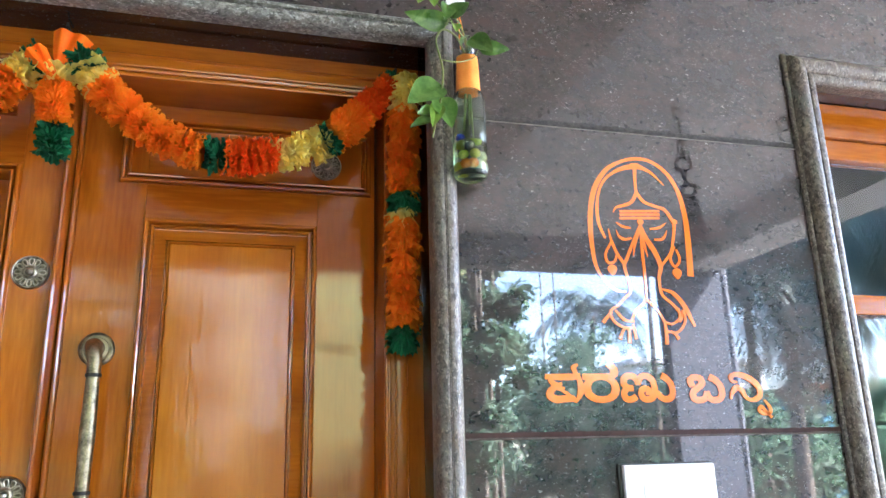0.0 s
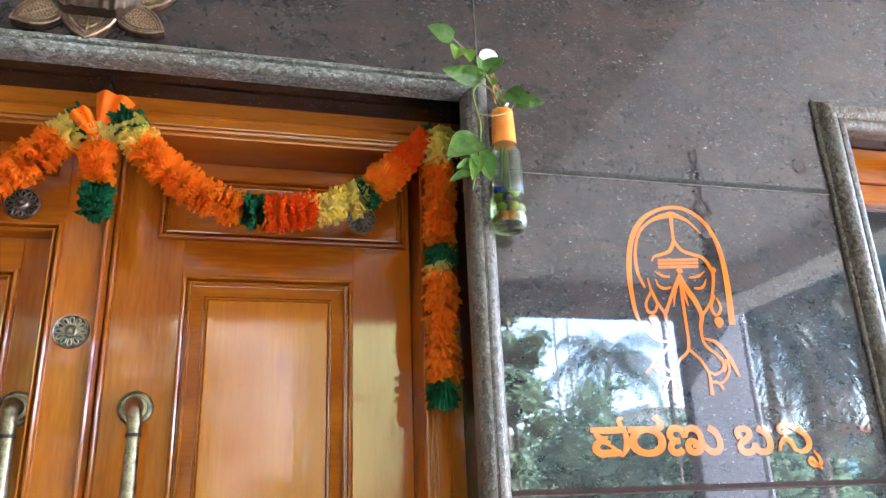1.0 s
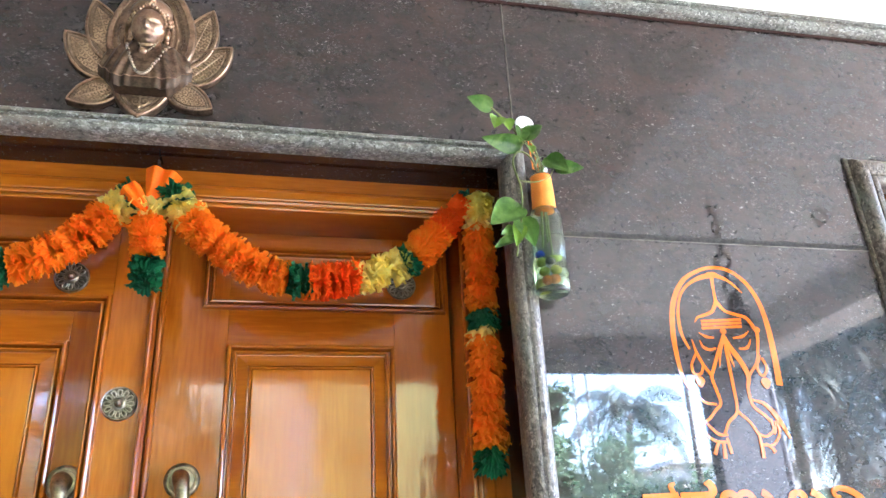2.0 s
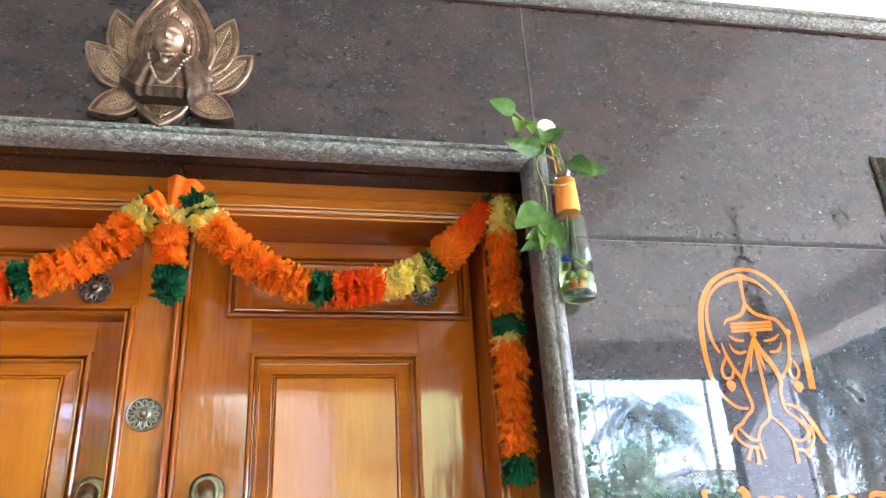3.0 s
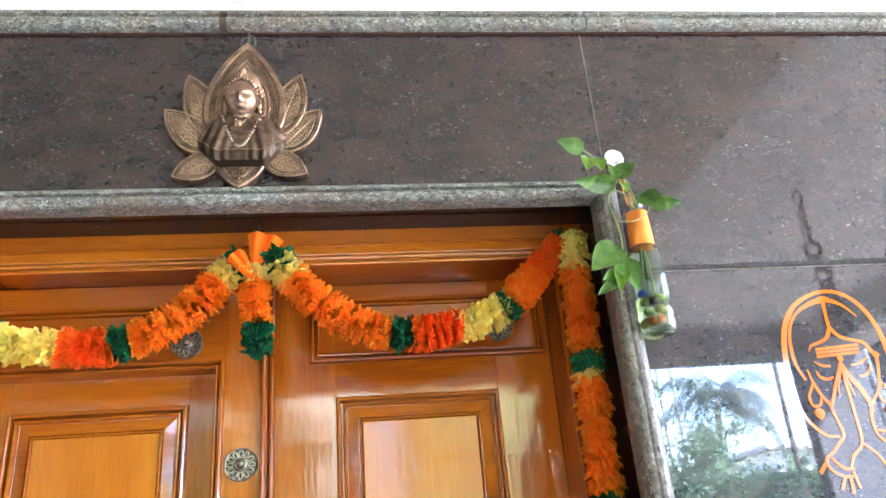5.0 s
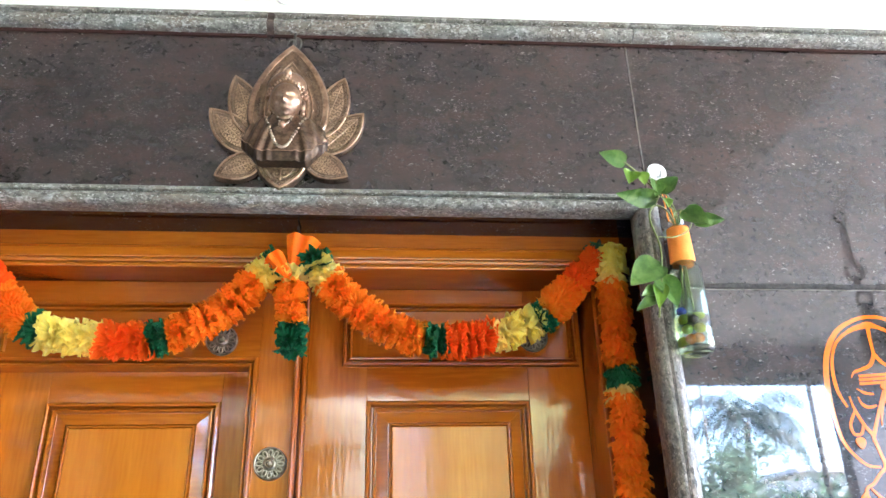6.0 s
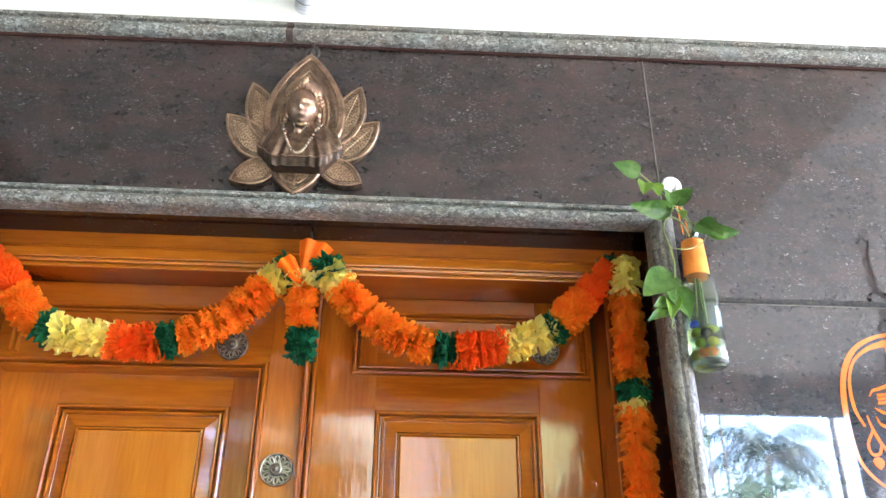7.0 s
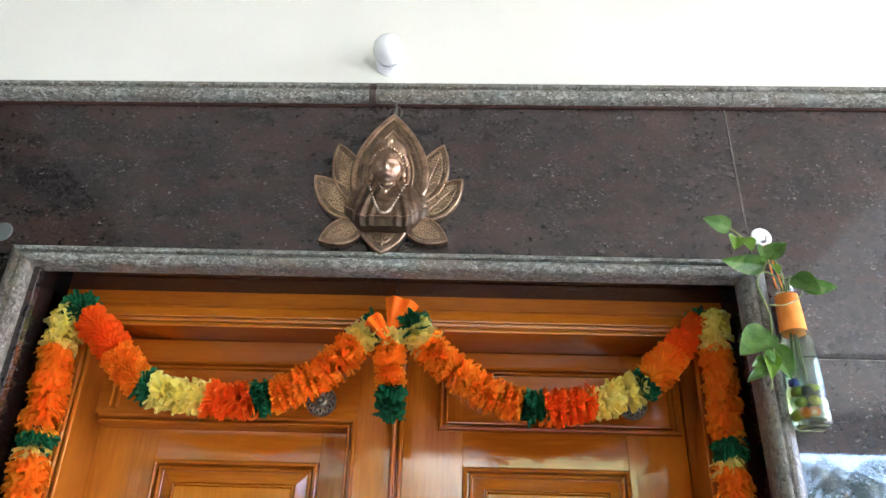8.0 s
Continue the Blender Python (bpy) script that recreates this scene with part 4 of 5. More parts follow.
def chest(u, v):
    a, b = along(HEM, u), along(YOKE, u)
    x, d, z = [a[i] + (b[i] - a[i]) * v for i in range(3)]
    d += 0.007 * math.sin(math.pi * v) * (1 - u * u)
    if abs(u) > 0.14:      # folds of the shawl
        d += 0.0028 * math.sin(abs(u) * 26 + v * 7) * min(1, (abs(u) - 0.14) * 5)
    return QX + x, -d, z


bm = bmesh.new()
nu, nv = 72, 20
rows = [[bm.verts.new(chest(-1 + 2 * i / nu, j / nv)) for i in range(nu + 1)] for j in range(nv + 1)]
for r0, r1 in zip(rows, rows[1:]):
    for i in range(nu):
        bm.faces.new((r0[i], r0[i + 1], r1[i + 1], r1[i])).material_index = 3
lip = [bm.verts.new((v.co.x, v.co.y - 0.002, v.co.z - 0.003)) for v in rows[0]]
foot = [bm.verts.new((v.co.x * 0.985 + QX * 0.015, v.co.y + 0.003, v.co.z - 0.021)) for v in rows[0]]
back = [bm.verts.new((v.co.x * 0.97 + QX * 0.03, -0.008, v.co.z - 0.019)) for v in rows[0]]
tops = [bm.verts.new((v.co.x, -0.008, v.co.z + 0.002)) for v in rows[-1]]
for i in range(nu):
    bm.faces.new((lip[i], lip[i + 1], rows[0][i + 1], rows[0][i]))
    # foot and underside painted dark, for the shade of faces turned down
    bm.faces.new((foot[i], foot[i + 1], lip[i + 1], lip[i])).material_index = 1
    bm.faces.new((back[i], back[i + 1], foot[i + 1], foot[i])).material_index = 1
    bm.faces.new((rows[-1][i], rows[-1][i + 1], tops[i + 1], tops[i]))
bmesh.ops.recalc_face_normals(bm, faces=bm.faces)
ball(bm, (QX, -0.022, 2.424), (0.0175, 0.018, 0.022))                    # neck
# a plain head form: an egg with a soft brow, ridge and chin
HC = (QX - 0.001, -0.033, 2.453)
NOD = (math.cos(0.24), math.sin(0.24))
SWELL = ((0, -0.003, 0.0045, 0.0095, 0.0068), (0, -0.0085, 0.0065, 0.0035, 0.0022), (-0.010, 0.0105, 0.008, 0.0032, 0.0022), (0.010, 0.0105, 0.008, 0.0032, 0.0022),
         (-0.0105, 0.0042, 0.0062, 0.0036, -0.003), (0.0105, 0.0042, 0.0062, 0.0036, -0.003), (-0.014, -0.010, 0.0065, 0.007, 0.002), (0.014, -0.010, 0.0065, 0.007, 0.002),
         (0, -0.0195, 0.0085, 0.0035, 0.0026), (0, -0.0255, 0.007, 0.002, -0.0012), (0, -0.032, 0.008, 0.0045, 0.003))
nu, nv = 56, 44
rows = []
for j in range(nv + 1):
    th = math.pi * j / nv
    row = []
    for i in range(nu):
        ph = 2 * math.pi * i / nu
        sx, sy, sz = math.sin(th) * math.cos(ph), math.sin(th) * math.sin(ph), math.cos(th)
        x, y, z = 0.0305 * sx * (1 - 0.2 * max(0.0, -sz) ** 1.6), 0.027 * sy, 0.0375 * sz
        if sy < 0:
            y -= min(1.0, -sy * 2.5) * sum(k * math.exp(-((x - a) / p) ** 2 - ((z - b) / q) ** 2) for a, b, p, q, k in SWELL)
        y, z = y * NOD[0] - z * NOD[1], z * NOD[0] + y * NOD[1]
        row.append(bm.verts.new((HC[0] + x, HC[1] + y, HC[2] + z)))
    rows.append(row)
for r0, r1 in zip(rows, rows[1:]):
    for i in range(nu):
        bm.faces.new((r0[i], r1[i], r1[(i + 1) % nu], r0[(i + 1) % nu]))
ball(bm, (QX - 0.001, -0.024, 2.494), (0.037, 0.024, 0.032), 28, 20)    # cap
for ring, (rx, rz, dep, size) in enumerate(((0.030, 0.037, 0.049, 0.0036), (0.036, 0.050, 0.039, 0.0046), (0.040, 0.062, 0.026, 0.004))):
    for k in range(15 + 2 * ring):
        w = math.pi * (0.06 + 0.88 * k / (14 + 2 * ring))
        ball(bm, (HC[0] + rx * math.cos(w), -dep - 0.006 * math.sin(w) + 0.010 * abs(math.cos(w)), HC[2] + 0.002 + rz * math.sin(w)), (size, size, size * 1.1), 8, 6)
ball(bm, (QX + 0.001, -0.046, 2.512), (0.0075, 0.006, 0.0085), 12, 8)
for s in (-1, 1):
    ball(bm, (QX + s * 0.0305, -0.024, 2.450), (0.006, 0.007, 0.014), 10, 8)
    ball(bm, (QX + s * 0.032, -0.027, 2.431), (0.0042, 0.0042, 0.0048), 8, 6)
c = chest(-0.04, 0.62)
ball(bm, (c[0], c[1] - 0.002, c[2]), (0.0072, 0.0066, 0.0072), 12, 8)
bm.faces.ensure_lookup_table()
plain = len(bm.faces)
for k in range(27):
    t = -1 + k / 13
    c = chest(0.42 * t, 0.06 + 0.92 * abs(t) ** 2.2)
    ball(bm, (c[0], c[1] - 0.001, c[2]), (0.0031, 0.0031, 0.0031), 8, 6)
for k in range(15):
    t = -1 + k / 7
    c = chest(0.2 * t, 0.64 + 0.34 * t * t)
    ball(bm, (c[0], c[1] - 0.0005, c[2]), (0.002, 0.002, 0.002), 6, 5)
bm.faces.ensure_lookup_table()
for f in bm.faces[plain:]:
    f.material_index = 2
bust = part("bust", bm, bronze, plaque, "plain copper bust", smooth=True, angle=50)
bust.data.materials.append(bronze_dark)
bust.data.materials.append(bronze_pale)
bust.data.materials.append(bronze_mid)
for s in (-1, 1):
    part("ring", tube([(PX + 0.001 + s * 0.006 + 0.0075 * math.cos(w), -0.012 - 0.003 * s, 2.606 + 0.0145 * math.sin(w)) for w in [k * math.pi / 10 for k in range(20)]], 0.0021, 7, 0, closed=True),
         steel, plaque, "grey wire ring", smooth=True)
part("nail", tube([(PX + 0.002, 0.01, 2.616), (PX + 0.002, -0.018, 2.618), (PX + 0.002, -0.0185, 2.628)], 0.0026, 8, 4), steel, plaque, "steel nail", smooth=True)

# ---- wall lamp above the band ----
lamp = thing("wall_bulb", "milky white bulb in a white wall holder, unlit", "light bulb")
BX, BZ = -0.034, 2.748
part("holder", lathe([(0.031, 0.0), (0.031, 0.005), (0.0275, 0.008), (0.027, 0.013), (0.0255, 0.0145)], (BX, 0, BZ), "y", 36), plastic, lamp, "white plastic holder", smooth=True)
part("seam", lathe([(0.022, 0.0146), (0.0252, 0.0148), (0.0252, 0.0160), (0.022, 0.0162)], (BX, 0, BZ), "y", 36), seam_grey, lamp, "thin grey seam", smooth=True)
part("collar", lathe([(0.022, 0.0163), (0.0262, 0.0165), (0.0262, 0.0225), (0.022, 0.0227)], (BX, 0, BZ), "y", 36), plastic, lamp, "white collar", smooth=True)
part("seam", lathe([(0.021, 0.0228), (0.0255, 0.023), (0.0255, 0.0244), (0.021, 0.0246)], (BX, 0, BZ), "y", 36), seam_grey, lamp, "thin grey seam", smooth=True)
part("globe", lathe([(0.0245, 0.0247), (0.0295, 0.031), (0.0325, 0.041), (0.0325, 0.051), (0.0300, 0.063), (0.0245, 0.0725), (0.0140, 0.0795), (0.0001, 0.082)], (BX, 0, BZ), "y", 36), bulb_glass, lamp, "milky globe", smooth=True, angle=180)

# ---- switch plate ----
switch = thing("switch_plate", "white plastic switch plate on the granite", "light switch")
part("backing", box(0.961, 1.1445, -0.006, -0.0003, 1.346, 1.468, 0.002), black_plastic, switch, "black backing edge")
part("plate", box(0.9655, 1.142, -0.0145, -0.0062, 1.350, 1.4655, 0.003), plastic, switch, smooth=True)
part("cover", box(0.9665, 1.1405, -0.0165, -0.0143, 1.352, 1.4635, 0.001), plastic, switch)
part("slot", box(0.9997, 1.0013, -0.0168, -0.0143, 1.352, 1.436, 0.0004, seg=1), black_plastic, switch, "dark gap")

# ---- orange sticker and greeting on the polished granite ----
emblem = thing("wall_emblem", "orange vinyl line emblem stuck on the polished granite", "wall sticker")


def on_wall(u, v):
    """Drawing units of the emblem to the wall's x and z."""
    return 0.930 + 0.004205 * u - 0.000284 * v - 3.43e-6 * u * v, 2.0474 + 0.000371 * u - 0.003638 * v - 3.14e-6 * u * v


LAYER = [0]


def stroke(widths, *pts, to=on_wall, scale=0.0021, parent=emblem):
    LAYER[0] += 1
    front = -0.0007 - 0.00004 * LAYER[0]
    line = curve_points([(*to(u, v), 0) for u, v in pts], 7)
    m = len(line)
    verts, faces = [], []
    for i, p in enumerate(line):
        t = (line[min(i + 1, m - 1)] - line[max(i - 1, 0)]).normalized()
        q = i / (m - 1) * (len(widths) - 1)
        k = min(int(q), len(widths) - 2)
        w = (widths[k] + (widths[k + 1] - widths[k]) * (q - k)) * scale
        for s in (-1, 1):
            for y in (-0.0003, front):
                verts.append((p.x - t.y * w * s, y, p.y + t.x * w * s))
    for i in range(m - 1):
        a, b = i * 4, i * 4 + 4
        faces += [(a + 1, a + 3, b + 3, b + 1), (a, a + 1, b + 1, b), (a + 3, a + 2, b + 2, b + 3)]
    faces += [(0, 2, 3, 1), (m * 4 - 4, m * 4 - 3, m * 4 - 1, m * 4 - 2)]
    part("stroke", (verts, [f[::-1] for f in faces]), sticker, parent)


def blob(u, v, r, point=0.0):
    pts = []
    x, z = on_wall(u, v)
    for k in range(20):
        w = 2 * math.pi * k / 20
        f = 1 + point * max(0, -math.sin(w)) ** 4
        pts.append((x + r * 0.0042 * math.cos(w), z + r * 0.0037 * math.sin(w) * f))
    bm = bmesh.new()
    f = bm.faces.new([bm.verts.new((a, -0.0026, b)) for a, b in pts][::-1])
    e = bmesh.ops.extrude_face_region(bm, geom=[f])
    for g in e["geom"]:
        if isinstance(g, bmesh.types.BMVert):
            g.co.y = -0.0003
    bmesh.ops.recalc_face_normals(bm, faces=bm.faces)
    part("dot", bm, sticker, emblem)


stroke((1.0, 1.4, 2.4, 2.4, 1.6, 1.6, 2.0, 2.6, 3.2), (26, 77), (19, 75), (11, 65), (8, 50), (7.5, 35), (9.5, 22), (15, 12), (23, 7), (31, 5.5), (39, 7.5), (47, 14), (53, 24), (56.5, 36), (58.5, 50), (60, 69))
stroke((1.0, 1.6, 1.2, 1.2, 2.4, 1.6, 0.4), (15, 49), (11.5, 40), (11, 28), (14, 18), (21, 12), (30, 10), (38, 13), (45.5, 20.5))
stroke((0.3, 2.6, 2.6, 0.3), (24, 10.8), (28.5, 9.6), (31.5, 9.6), (36, 11.3))
stroke((2.0, 1.3, 1.6), (30, 9.5), (30.3, 18), (31, 25.5))
stroke((1.8, 1.5, 1.2, 0.3), (31, 24.5), (28.5, 29.5), (24, 31.5), (20.5, 32.5), (19, 35))
stroke((1.8, 1.4, 1.5, 1.8, 1.5, 1.2, 1.2), (31, 24.5), (35, 29.5), (41, 32), (46, 34), (50, 40), (51, 43), (50.5, 50), (49, 57), (44, 64))
for v in (34.6, 36.4, 38.3):
    stroke((1.2, 1.2), (22.3, v), (33, v), (43.2, v))
blob(33, 40.5, 1.5)
stroke((0.3, 1.3, 0.8), (20.5, 40.5), (24, 42.8), (28, 43.6))
stroke((0.3, 1.4, 0.9), (20.5, 44.5), (22, 48), (25, 49.6), (28.5, 49))
stroke((0.8, 1.3, 0.3), (38, 44.2), (43, 43.5), (46.5, 41))
stroke((0.9, 1.4, 0.3), (40.5, 49.8), (44, 49.8), (46, 48), (47, 45))
stroke((1.2, 1.4, 1.6, 1.4, 1.3, 1.2), (33, 42), (29, 52), (26, 60), (24.8, 63.5), (26.5, 70), (28, 76.5), (25, 80), (21.5, 84))
stroke((1.2, 2.6, 2.2, 1.4, 1.3, 1.6), (33, 42), (36, 49), (41, 57), (43.8, 64), (43, 70), (44.5, 78), (50, 83), (53, 86))
stroke((1.2, 1.4, 1.4, 1.2, 1.2), (33, 42), (34, 55), (35.3, 68), (36, 80.5), (31, 86), (28.5, 91.5))
stroke((1.3, 1.2, 1.4), (36, 80.5), (42, 86), (46, 92))
stroke((1.2, 1.2, 0.3), (32.5, 45), (30.3, 52), (29.5, 58.5))
stroke((1.2, 1.2, 0.3), (33.5, 46), (35.5, 54), (37, 59))
stroke((0.5, 1.4, 1.4), (16.5, 44), (18, 50), (21, 57), (25, 63))
stroke((1.0, 1.2, 1.2, 1.0), (18, 51), (15.2, 57), (16.2, 61.5), (19.5, 61.5), (21, 57.5))
blob(18.5, 65.2, 2.2, 0.5)
stroke((1.0, 1.2, 1.2, 1.0), (51, 53.5), (49, 60), (51.5, 64), (54, 60.5), (52, 55))
blob(52.5, 67.2, 2.3, 0.5)
blob(50.8, 40.5, 1.5)
stroke((1.2, 1.2, 1.2), (22, 83.5), (17.8, 86.5), (19, 91), (24, 94.5), (30, 95))
stroke((1.6, 1.2), (13.8, 92.3), (16, 89.5), (18.3, 87))
stroke((1.0, 1.4, 1.0), (20, 86), (25, 91), (30, 91.8))
stroke((1.2, 1.6), (24.8, 95), (23.6, 97.5), (22.5, 100.5))
stroke((1.2, 1.7), (27.2, 95), (27.4, 98), (27.5, 102.5))
stroke((1.2, 1.5), (29.3, 93), (30.2, 97), (31, 100.5))
stroke((0.8, 1.8, 2.4, 1.2), (44.5, 75.5), (51, 78), (57, 85), (62.3, 94.3))
stroke((1.3, 1.1, 1.1), (53, 85), (54, 90), (50, 93), (46, 92))
stroke((1.3, 1.1, 1.1), (56, 86), (56.8, 92), (53, 97), (47.5, 96.8))
stroke((0.5, 1.3), (55, 86), (55.2, 90), (53.8, 92))
stroke((1.2, 1.8), (46, 92), (46.7, 97), (47.2, 103))
stroke((1.1, 1.5), (49, 96.5), (51.5, 98), (53.5, 100.5))

greeting = thing("wall_greeting", "orange vinyl greeting lettered on the polished granite", "wall sticker")


def letter(body, x0, x1, z0, z1, bold=0.014):
    """A sign of the built-in font, set between x0 and x1 and between z0 and z1."""
    cu = bpy.data.curves.new("letter", "FONT")
    cu.body, cu.offset, cu.extrude, cu.resolution_u = body, bold, 0.0, 6
    tmp = new("letter_tmp", cu)
    me = bpy.data.meshes.new_from_object(tmp.evaluated_get(bpy.context.evaluated_depsgraph_get()))
    bpy.data.objects.remove(tmp)
    xs, ys = [v.co.x for v in me.vertices], [v.co.y for v in me.vertices]
    bm = bmesh.new()
    bm.from_mesh(me)
    bpy.data.meshes.remove(me)
    kx, kz = (x1 - x0) / (max(xs) - min(xs)), (z1 - z0) / (max(ys) - min(ys))
    for v in bm.verts:
        v.co = (x0 + (v.co.x - min(xs)) * kx, -0.0011 - x0 * 0.0004, z0 + (v.co.y - min(ys)) * kz)
    flat = [v.co.copy() for v in bm.verts], [[v.index for v in f.verts] for f in bm.faces]
    bm.free()
    # layers shifted a little give the heavy strokes of the sign
    heavy = [([v + Vector((dx, -0.00004 * k, dz)) for v in flat[0]], flat[1])
             for k, (dx, dz) in enumerate(((0, 0), (0.0015, 0), (-0.0015, 0), (0, 0.0013), (0, -0.0013), (0.0011, 0.001), (-0.0011, -0.001), (0.0011, -0.001), (-0.0011, 0.001)))]
    part("letter", merged(heavy), sticker, greeting)


letter("\u0cb0", 0.910, 0.977, 1.572, 1.640, 0.014)
letter("\u0ca3", 0.982, 1.052, 1.572, 1.622, 0.014)
letter("\u0cc1", 1.049, 1.088, 1.572, 1.622, 0.014)
letter("\u0cac", 1.116, 1.190, 1.570, 1.620, 0.014)


def on_line(u, v):
    """Writing units to the wall, for the joined last sign."""
    return 0.8100 + 0.000449 * u, 1.6620 - 0.000396 * v


W9 = dict(to=on_line, scale=0.000225, parent=greeting)


def on_grid(u, v):
    """Writing units to the wall, for the first sign."""
    return 0.8303 + 0.000358 * u, 1.652 - 0.000333 * v


W3 = dict(to=on_grid, scale=0.00017, parent=greeting)
stroke((26, 32, 34, 30), (24, 108), (80, 110), (140, 110), (208, 106), **W3)
stroke((18, 24, 28, 12), (196, 110), (182, 84), (176, 60), (198, 44), **W3)
stroke((16, 26, 28, 12), (46, 114), (54, 136), (84, 152), (110, 142), **W3)
stroke((14, 36, 40, 38, 34, 34, 10), (92, 158), (54, 176), (44, 204), (74, 224), (120, 222), (160, 222), (182, 240), **W3)
stroke((24, 32, 36, 10), (198, 108), (206, 148), (204, 190), (180, 238), **W3)
stroke((26, 36, 26, 10), (54, 134), (76, 156), (98, 168), (122, 168), **W3)
stroke((8, 18, 10), (100, 176), (128, 192), (150, 206), **W3)
stroke((8, 18, 20, 26, 26, 22, 10), (912, 140), (890, 136), (884, 116), (908, 104), (950, 112), (992, 138), (1014, 172), (1008, 206), (978, 222), (946, 216), **W9)
stroke((10, 24, 22, 12), (872, 216), (884, 186), (908, 164), (930, 180), (942, 206), (962, 222), **W9)
stroke((8, 16, 16, 14, 14, 10), (1030, 222), (1050, 252), (1052, 276), (1024, 284), (1000, 270), (1012, 252), (1030, 272), (1056, 302), **W9)

# ---- bottle, hook and plant ----
HX, HY = 0.7085, -0.0345
hook = thing("wall_hook", "white round adhesive hook on the granite", "hook")
part("disc", lathe([(0.0195, 0.0005), (0.0198, 0.003), (0.0185, 0.0048), (0.010, 0.006), (0.0001, 0.0062)], (0.7, 0, 2.333), "y", 36), plastic, hook, smooth=True)
part("peg", tube([(0.7, -0.005, 2.322), (0.7, -0.020, 2.316), (0.7, -0.026, 2.324)], 0.003, 8, 6), plastic, hook, smooth=True)
# second hook like the white one, its shade painted as dark grey plastic
part("disc", lathe([(0.0195, 0.0005), (0.0198, 0.003), (0.0185, 0.0048), (0.010, 0.006), (0.0001, 0.0062)], (-0.757, 0, 2.312), "y", 36), grey_plastic,
     thing("wall_hook", "adhesive hook on the shaded granite, shade put in its colour", "hook"), smooth=True)

bottle = thing("glass_bottle", "clear glass bottle with orange thread neck, hung as a vase", "bottle")
ZB = 1.957
outer = [(0.0001, 0.006), (0.016, 0.003), (0.0235, 0.0), (0.0275, 0.002), (0.0298, 0.007), (0.0303, 0.02), (0.0303, 0.146), (0.0298, 0.154), (0.0276, 0.161), (0.0242, 0.166), (0.0208, 0.170),
         (0.0188, 0.19), (0.0172, 0.215), (0.0152, 0.236), (0.0130, 0.242), (0.0130, 0.246), (0.0148, 0.2475), (0.0148, 0.253), (0.0128, 0.2545)]
inner = [(0.0112, 0.2545), (0.0105, 0.24), (0.0125, 0.225), (0.0160, 0.19), (0.0184, 0.170), (0.0222, 0.163), (0.0254, 0.157), (0.0276, 0.150), (0.0281, 0.142), (0.0281, 0.02), (0.0258, 0.012), (0.014, 0.011), (0.0001, 0.0145)]
part("glass_body", lathe(outer + inner, (HX, HY, ZB), "z", 48), bottle_glass, bottle, "clear glass body", smooth=True, angle=60).visible_shadow = False
part("water", lathe([(0.0001, 0.0140), (0.014, 0.0108), (0.0262, 0.0118), (0.0284, 0.02), (0.0284, 0.066), (0.028, 0.0665), (0.0001, 0.0662)], (HX, HY, ZB), "z", 48), water, bottle, "clear water", smooth=True, angle=60).visible_shadow = False
wrap = []
for k in range(23):
    f = k / 22
    r = 0.0216 - 0.0026 * f ** 1.4
    wrap += [(r - 0.0003, 0.168 + f * 0.068), (r + 0.0006, 0.168 + f * 0.068 + 0.0015)]
part("thread_wrap", lathe(wrap, (HX, HY, ZB), "z", 36), thread, bottle, "orange wound thread", smooth=True, angle=80)
for dx in (-0.006, 0.007):
    part("cord", tube([(HX + dx, HY + 0.012, ZB + 0.232), (HX + dx * 0.8, HY + 0.022, ZB + 0.28), (0.7 + dx * 0.2, -0.012, 2.311)], 0.0013, 6, 8), thread, bottle, "thin orange cord")
stones = [("green_marble", (0.12, 0.22, 0.02)), ("yellow_marble", (0.6, 0.52, 0.05)), ("orange_marble", (0.95, 0.22, 0.01)), ("blue_marble", (0.02, 0.06, 0.5)), ("black_marble", (0.02, 0.02, 0.02)),
          ("white_marble", (0.75, 0.75, 0.72)), ("lime_marble", (0.4, 0.5, 0.05)), ("grey_marble", (0.3, 0.3, 0.28))]
STONE = [mat(n, tuple(c * 0.85 for c in col), col, 20, 0.2, 0.05, bump=0.02) for n, col in stones]
for dx, dy, dz, i in ((-0.014, -0.014, 0.023, 2), (-0.001, -0.018, 0.024, 2), (0.013, -0.014, 0.024, 5), (0.018, 0.004, 0.024, 5), (-0.012, 0.012, 0.024, 1), (0.006, 0.012, 0.023, 7), (0.017, -0.010, 0.038, 5),
                      (-0.016, -0.010, 0.040, 6), (0.003, -0.017, 0.041, 1), (-0.006, -0.016, 0.056, 4), (-0.018, -0.006, 0.058, 6), (0.006, -0.012, 0.064, 6), (-0.019, 0.0, 0.076, 3)):
    bm = bmesh.new()
    ball(bm, (HX + dx * 0.9, HY + dy * 0.9, ZB + dz), (0.0088, 0.0088, 0.0085), 16, 10)
    part("marble", bm, STONE[i], bottle, smooth=True, angle=180)
for k in range(2):   # roots in the bottle
    a = 0.6 + k * 2.3
    part("root", tube([(HX + 0.004 * math.cos(a), HY + 0.004 * math.sin(a), ZB + 0.225), (HX + 0.006 * math.cos(a), HY + 0.006 * math.sin(a), ZB + 0.15), (HX + 0.010 * math.cos(a), HY + 0.008 * math.sin(a), ZB + 0.082 + 0.01 * k)], [0.0028, 0.0026, 0.0016], 7, 6),
         stem_mat, bottle, "pale green root")
pothos = thing("pothos_plant", "green pothos vine growing from the hanging bottle", "plant")


